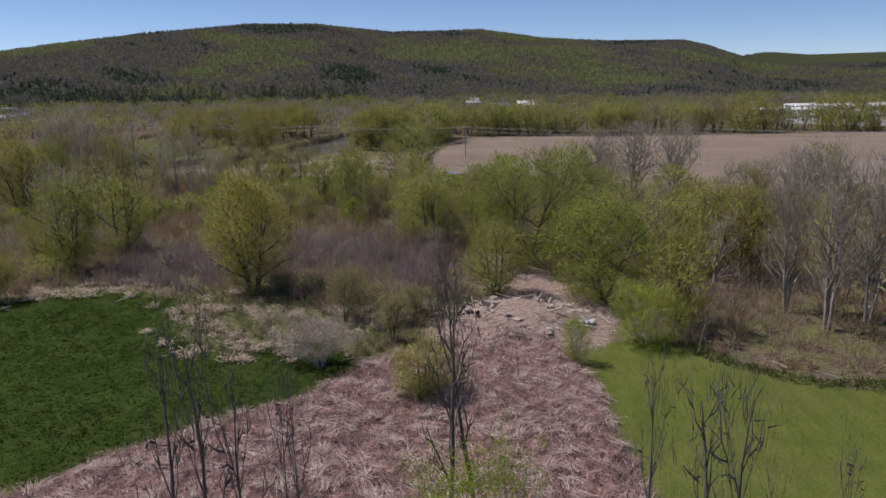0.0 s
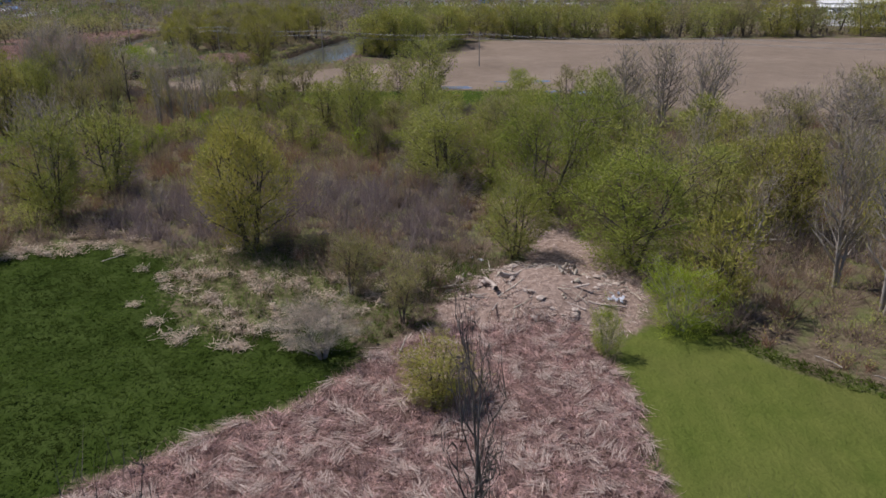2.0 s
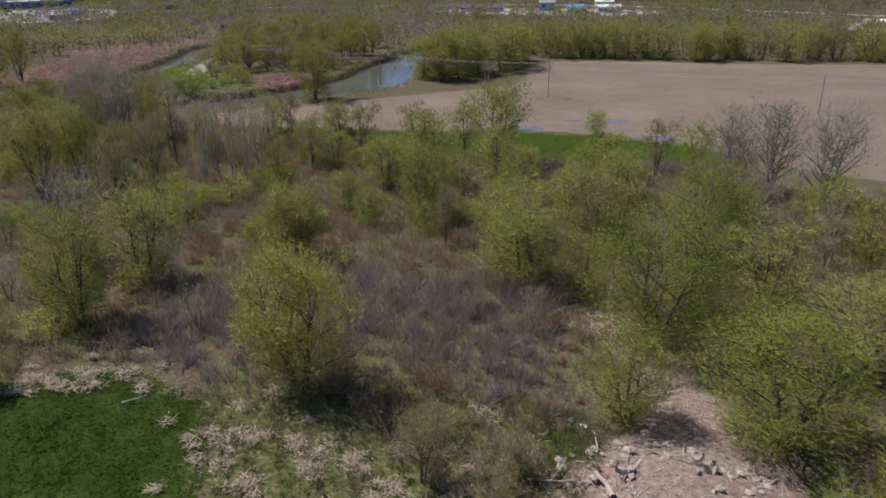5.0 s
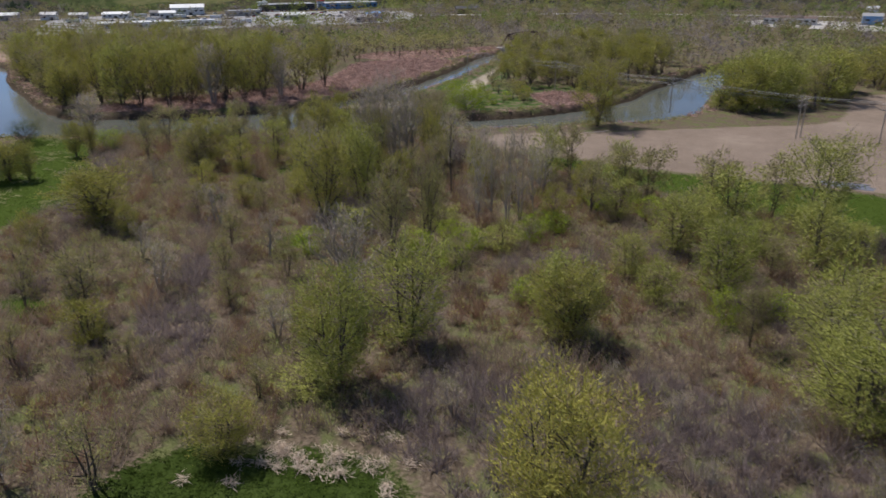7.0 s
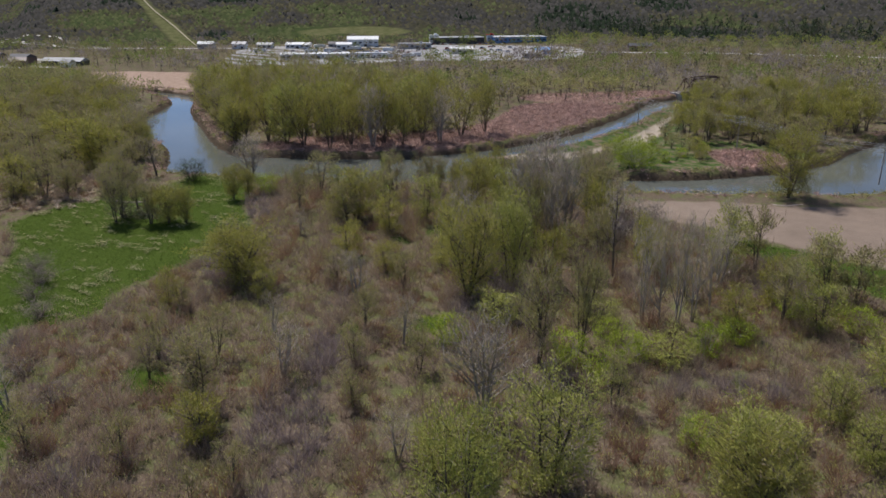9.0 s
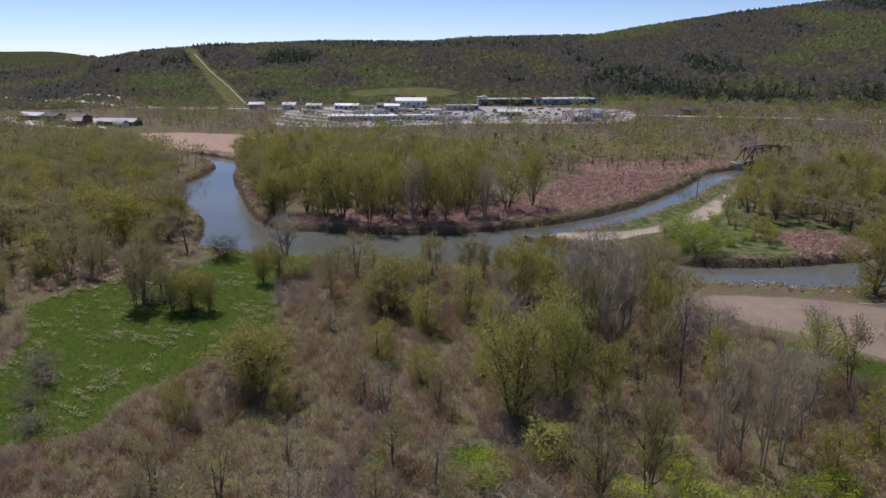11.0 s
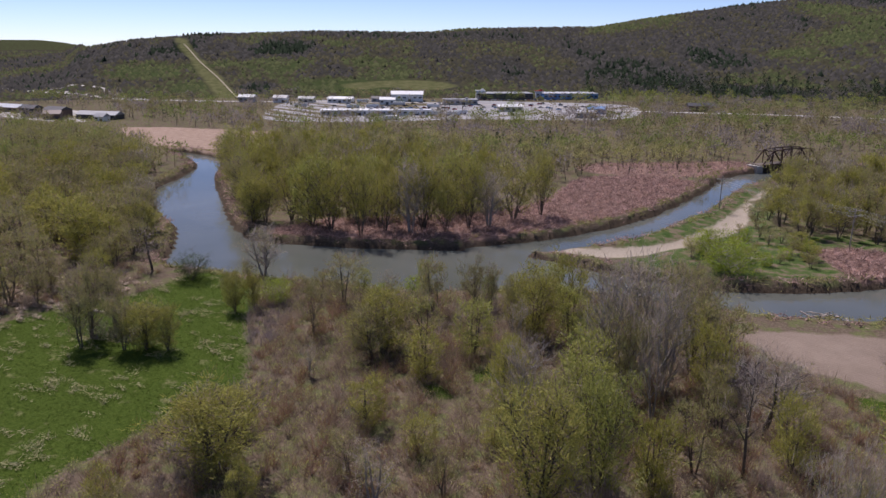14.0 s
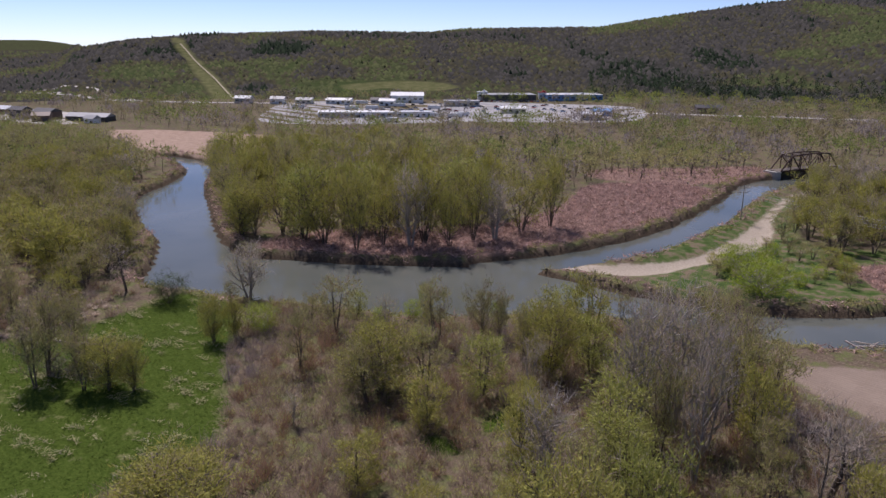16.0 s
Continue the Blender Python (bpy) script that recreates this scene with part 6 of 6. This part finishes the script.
for k in range(1, panels):
    beam("cross_brace", (-span / 2 + span * k / panels, -3, tallness - 0.8), (-span / 2 + span * k / panels, 3, tallness - 0.8), 0.25, M["rust_steel"], bridge)
part("deck", box(bmesh.new(), (span + 4, 5, 0.4), (0, 0, 0.2)), M["tie_wood"], bridge, "weathered timber deck")
for sx in (-1, 1):
    part("abutment", box(bmesh.new(), (4, 7, 4.4), (sx * (span / 2 + 2), 0, -2.2)), M["gravel"], bridge, "pale stone abutment")

# ---------------------------------------------------------------- power line
M["pole_wood"] = grained("pole_wood", (0.22, 0.195, 0.165), (0.42, 0.38, 0.33), 1.0)
M["wire"] = grained("wire", (0.24, 0.24, 0.24), (0.40, 0.40, 0.40), 1.0, rough=0.7)
POLES = [(-180, 352), (-128, 330), (-76, 307), (-12, 288), (70, 268), (160, 246)]


def power_pole(x, y, twin):
    root = tagged(new("power_pole"), "weathered wooden twin power pole with crossarm" if twin else "single weathered wooden power pole with crossarm", "power pole", "power poles")
    root.matrix_basis = pose(x, y, 0, 0, 0, 62)
    for sx in ((-1.1, 1.1) if twin else (0,)):
        bm = bmesh.new()
        bmesh.ops.create_cone(bm, cap_ends=True, segments=8, radius1=0.2, radius2=0.13, depth=12.4, matrix=pose(sx, 0, 6.0))
        part("post", bm, M["pole_wood"], root)
    for z in (11.2, 9.6):
        part("crossarm", box(bmesh.new(), (4.6, 0.16, 0.2), (0, 0.16, z)), M["pole_wood"], root)
        for sx in (-2.1, 0.7, 2.1):
            bm = bmesh.new()
            bmesh.ops.create_cone(bm, cap_ends=True, segments=6, radius1=0.09, radius2=0.05, depth=0.3, matrix=pose(sx, 0.16, z + 0.25))
            part("insulator", bm, paint("white"), root)
    return root


for k, (x, y) in enumerate(POLES):
    power_pole(x, y, False)
power_pole(-33, 285, True)
def cable(points, radius, sides=3):
    """One unbroken round cable through the given points."""
    pts = np.array(points)
    d = np.gradient(pts, axis=0)
    d /= np.linalg.norm(d, axis=1, keepdims=True)
    u = np.cross(d, [0, 0, 1.0])
    u /= np.linalg.norm(u, axis=1, keepdims=True)
    v = np.cross(d, u)
    ang = np.arange(sides) * 2 * np.pi / sides
    V = pts[:, None] + radius * (u[:, None] * np.cos(ang)[None, :, None] + v[:, None] * np.sin(ang)[None, :, None])
    i, k = np.meshgrid(np.arange(len(pts) - 1), np.arange(sides), indexing="ij")
    j = (k + 1) % sides
    return V.reshape(-1, 3), np.stack([i * sides + k, i * sides + j, (i + 1) * sides + j, (i + 1) * sides + k], -1).reshape(-1, 4)


for z in (11.65, 10.05):
    for off in (-2.1, 0.7, 2.1):
        c, s = math.cos(radians(62)) * off, math.sin(radians(62)) * off
        line = []
        for (x0, y0), (x1, y1) in zip(POLES, POLES[1:]):
            line += [(x0 + (x1 - x0) * t + c, y0 + (y1 - y0) * t + s, z - 1.2 * 4 * t * (1 - t)) for t in np.arange(12) / 12]
        line.append((POLES[-1][0] + c, POLES[-1][1] + s, z))
        V, F = cable(line, 0.034)
        tagged(new("power_wire", mesh_with(mesh_of("power_wire", V, F), M["wire"])), "thin grey power wire sagging between wooden poles", "wire", "power wires")

# ---------------------------------------------------------------- debris heap at the end of the reeds, drift logs, fallen wood
M["old_wood"] = grained("old_wood", (0.26, 0.215, 0.17), (0.62, 0.55, 0.46), 2.0)
M["dark_wood"] = grained("dark_wood", (0.07, 0.055, 0.045), (0.22, 0.18, 0.15), 2.0)
M["rubble"] = grained("rubble", (0.30, 0.235, 0.20), (0.62, 0.53, 0.47), 1.5)
M["trash"] = grained("trash", (0.40, 0.43, 0.52), (0.70, 0.72, 0.79), 3.0, rough=0.4)
heap = tagged(new("debris_heap"), "heap of pale broken branches, boards and rubble on bare soil", "debris")
heap.matrix_basis = pose(3, 87, 0)
H2 = np.random.default_rng(77)


def log_mesh(name, length, radius, mat, bent):
    segs, _, _ = limb_path(H2, (-length / 2, 0, 0), (1, 0, 0), length, radius, 5, 0.0, bent, 0.6)
    V, F = tubes(segs, 6)
    return mesh_with(mesh_of(name, V, F), M[mat])


def stone_mesh(mat, size=0.5):
    bm = bmesh.new()
    bmesh.ops.create_icosphere(bm, subdivisions=1, radius=size)
    for v in bm.verts:
        v.co *= H2.uniform(0.65, 1.15)
        v.co.z *= 0.6
    me = bpy.data.meshes.new("stone")
    bm.to_mesh(me)
    bm.free()
    return mesh_with(me, M[mat])


branch_meshes = [log_mesh("branch", 3.2, 0.09, "old_wood", 0.12), log_mesh("branch", 2.2, 0.06, "old_wood", 0.2), log_mesh("branch", 3.8, 0.14, "rubble", 0.1), log_mesh("branch", 1.6, 0.05, "dark_wood", 0.1)]
stones = [stone_mesh("rubble"), stone_mesh("rubble", 0.35), stone_mesh("old_wood", 0.4)]
for k in range(260):
    a, q = H2.uniform(0, 6.283), H2.uniform(0.3, 1.05)
    x, y = 10.6 * q * math.cos(a), 7.8 * q * math.sin(a)
    z = float(floor_height(np.array([[3 + x, 87 + y]]))[0][0])
    if k % 5 > 1:
        ob, s = new("stone", stones[k % 3]), H2.uniform(0.3, 1.3)
        ob.matrix_basis = pose(x, y, z + 0.05, 0, 0, H2.uniform(0, 360)) @ Matrix.Diagonal((s, s, s, 1))
    else:
        ob, s = new("branch", branch_meshes[int(H2.integers(0, 4))]), H2.uniform(0.35, 1.15)
        ob.matrix_basis = pose(x, y, z + 0.12, 0, H2.uniform(-14, 14), H2.uniform(0, 360)) @ Matrix.Diagonal((s, s, s, 1))
    ob.parent = heap
for x, y, turn, tilt, s in ((-3.0, 1.5, 40, 12, 1.15), (-1.2, 2.4, 20, -8, 0.9), (-5.5, -1.0, 100, 6, 1.0), (2.2, -0.5, 150, 20, 0.8)):
    ob = new("log", branch_meshes[2])
    ob.matrix_basis = pose(x, y, float(floor_height(np.array([[3 + x, 87 + y]]))[0][0]) + 0.35, 0, tilt, turn) @ Matrix.Diagonal((s, s * 2.2, s * 2.2, 1))
    ob.parent = heap
stump = log_mesh("root_plate", 1.5, 0.32, "old_wood", 0.3)
for k, (x, y) in enumerate(((2.6, 2.2), (3.2, 1.8), (3.7, 2.3), (3.0, 2.8), (4.1, 1.7), (2.2, 1.6))):
    ob = new("root_plate", stump)
    ob.matrix_basis = pose(x, y, float(floor_height(np.array([[3 + x, 87 + y]]))[0][0]) + 0.5, 0, 55 + 9 * (k % 4), 70 * k) @ Matrix.Diagonal((0.9, 0.8, 0.8, 1))
    ob.parent = heap
cover = scatter(H2, BARE_PATH, 0.7, 0.7)
V, F = blades(H2, np.repeat(cover, 4, 0) + H2.normal(size=(len(cover) * 4, 2)) * 0.3, np.repeat(floor_height(cover)[0], 4), 0.7, 0.06, 0.85)
stuff("broken_stalks", V, F, ("reed_pale",), "pale broken stalks strewn over bare soil", "debris")
bag = stone_mesh("trash", 0.5)
litter_heap = tagged(new("litter_heap"), "small heap of crumpled white plastic litter beside the lawn", "litter")
litter_heap.matrix_basis = pose(10.9, 84.6, float(floor_height(np.array([[10.9, 84.6]]))[0][0]))
for k in range(26):
    ob, s = new("plastic_bag", bag), H2.uniform(0.2, 0.55)
    ob.matrix_basis = pose(H2.normal() * 0.8, H2.normal() * 0.6, 0.12, H2.uniform(-30, 30), H2.uniform(-30, 30), H2.uniform(0, 360)) @ Matrix.Diagonal((s, s, s * 0.7, 1))
    ob.parent = litter_heap
for x, y in ((-5.5, 97.2), (-4.2, 96.4), (-6.8, 98)):
    ob = tagged(new("plastic_sheet", bag), "crumpled pale plastic sheet lying in green grass", "litter", "plastic in the grass")
    ob.matrix_basis = pose(x, y, float(floor_height(np.array([[x, y]]))[0][0]) + 0.25, 0, 0, x * 50) @ Matrix.Diagonal((1.0, 0.55, 0.16, 1))
drift = tagged(new("drift_logs"), "tangle of grey drift logs and roots at the river edge", "driftwood")
drift.matrix_basis = pose(-112, 266, -1.9)
for k in range(34):
    ob, s = new("log", branch_meshes[(3, 2, 0, 3)[k % 4]]), H2.uniform(0.8, 1.7)
    ob.matrix_basis = pose(H2.normal() * 1.5, H2.normal() * 1.0, abs(H2.normal()) * 0.6, H2.uniform(-40, 40), H2.uniform(-35, 35), H2.uniform(0, 360)) @ Matrix.Diagonal((s, s, s, 1))
    ob.parent = drift
for x, y, turn, s in ((-11, 72, 70, 1.2), (-9, 74, 100, 1.0), (-221, 146, 30, 2.4), (-52, 94, 10, 0.9), (3, 124, 60, 1.3), (29, 73, 150, 0.8), (33, 70, 165, 0.9), (-88, 265, 40, 2.2)):
    ob = tagged(new("fallen_branch", branch_meshes[0 if s < 1.5 else 2]), "weathered fallen branch lying in the grass", "branch", "fallen branches")
    ob.matrix_basis = pose(x, y, float(floor_height(np.array([[x, y]]))[0][0]) + 0.2, 0, 0, turn) @ Matrix.Diagonal((s, s, s, 1))
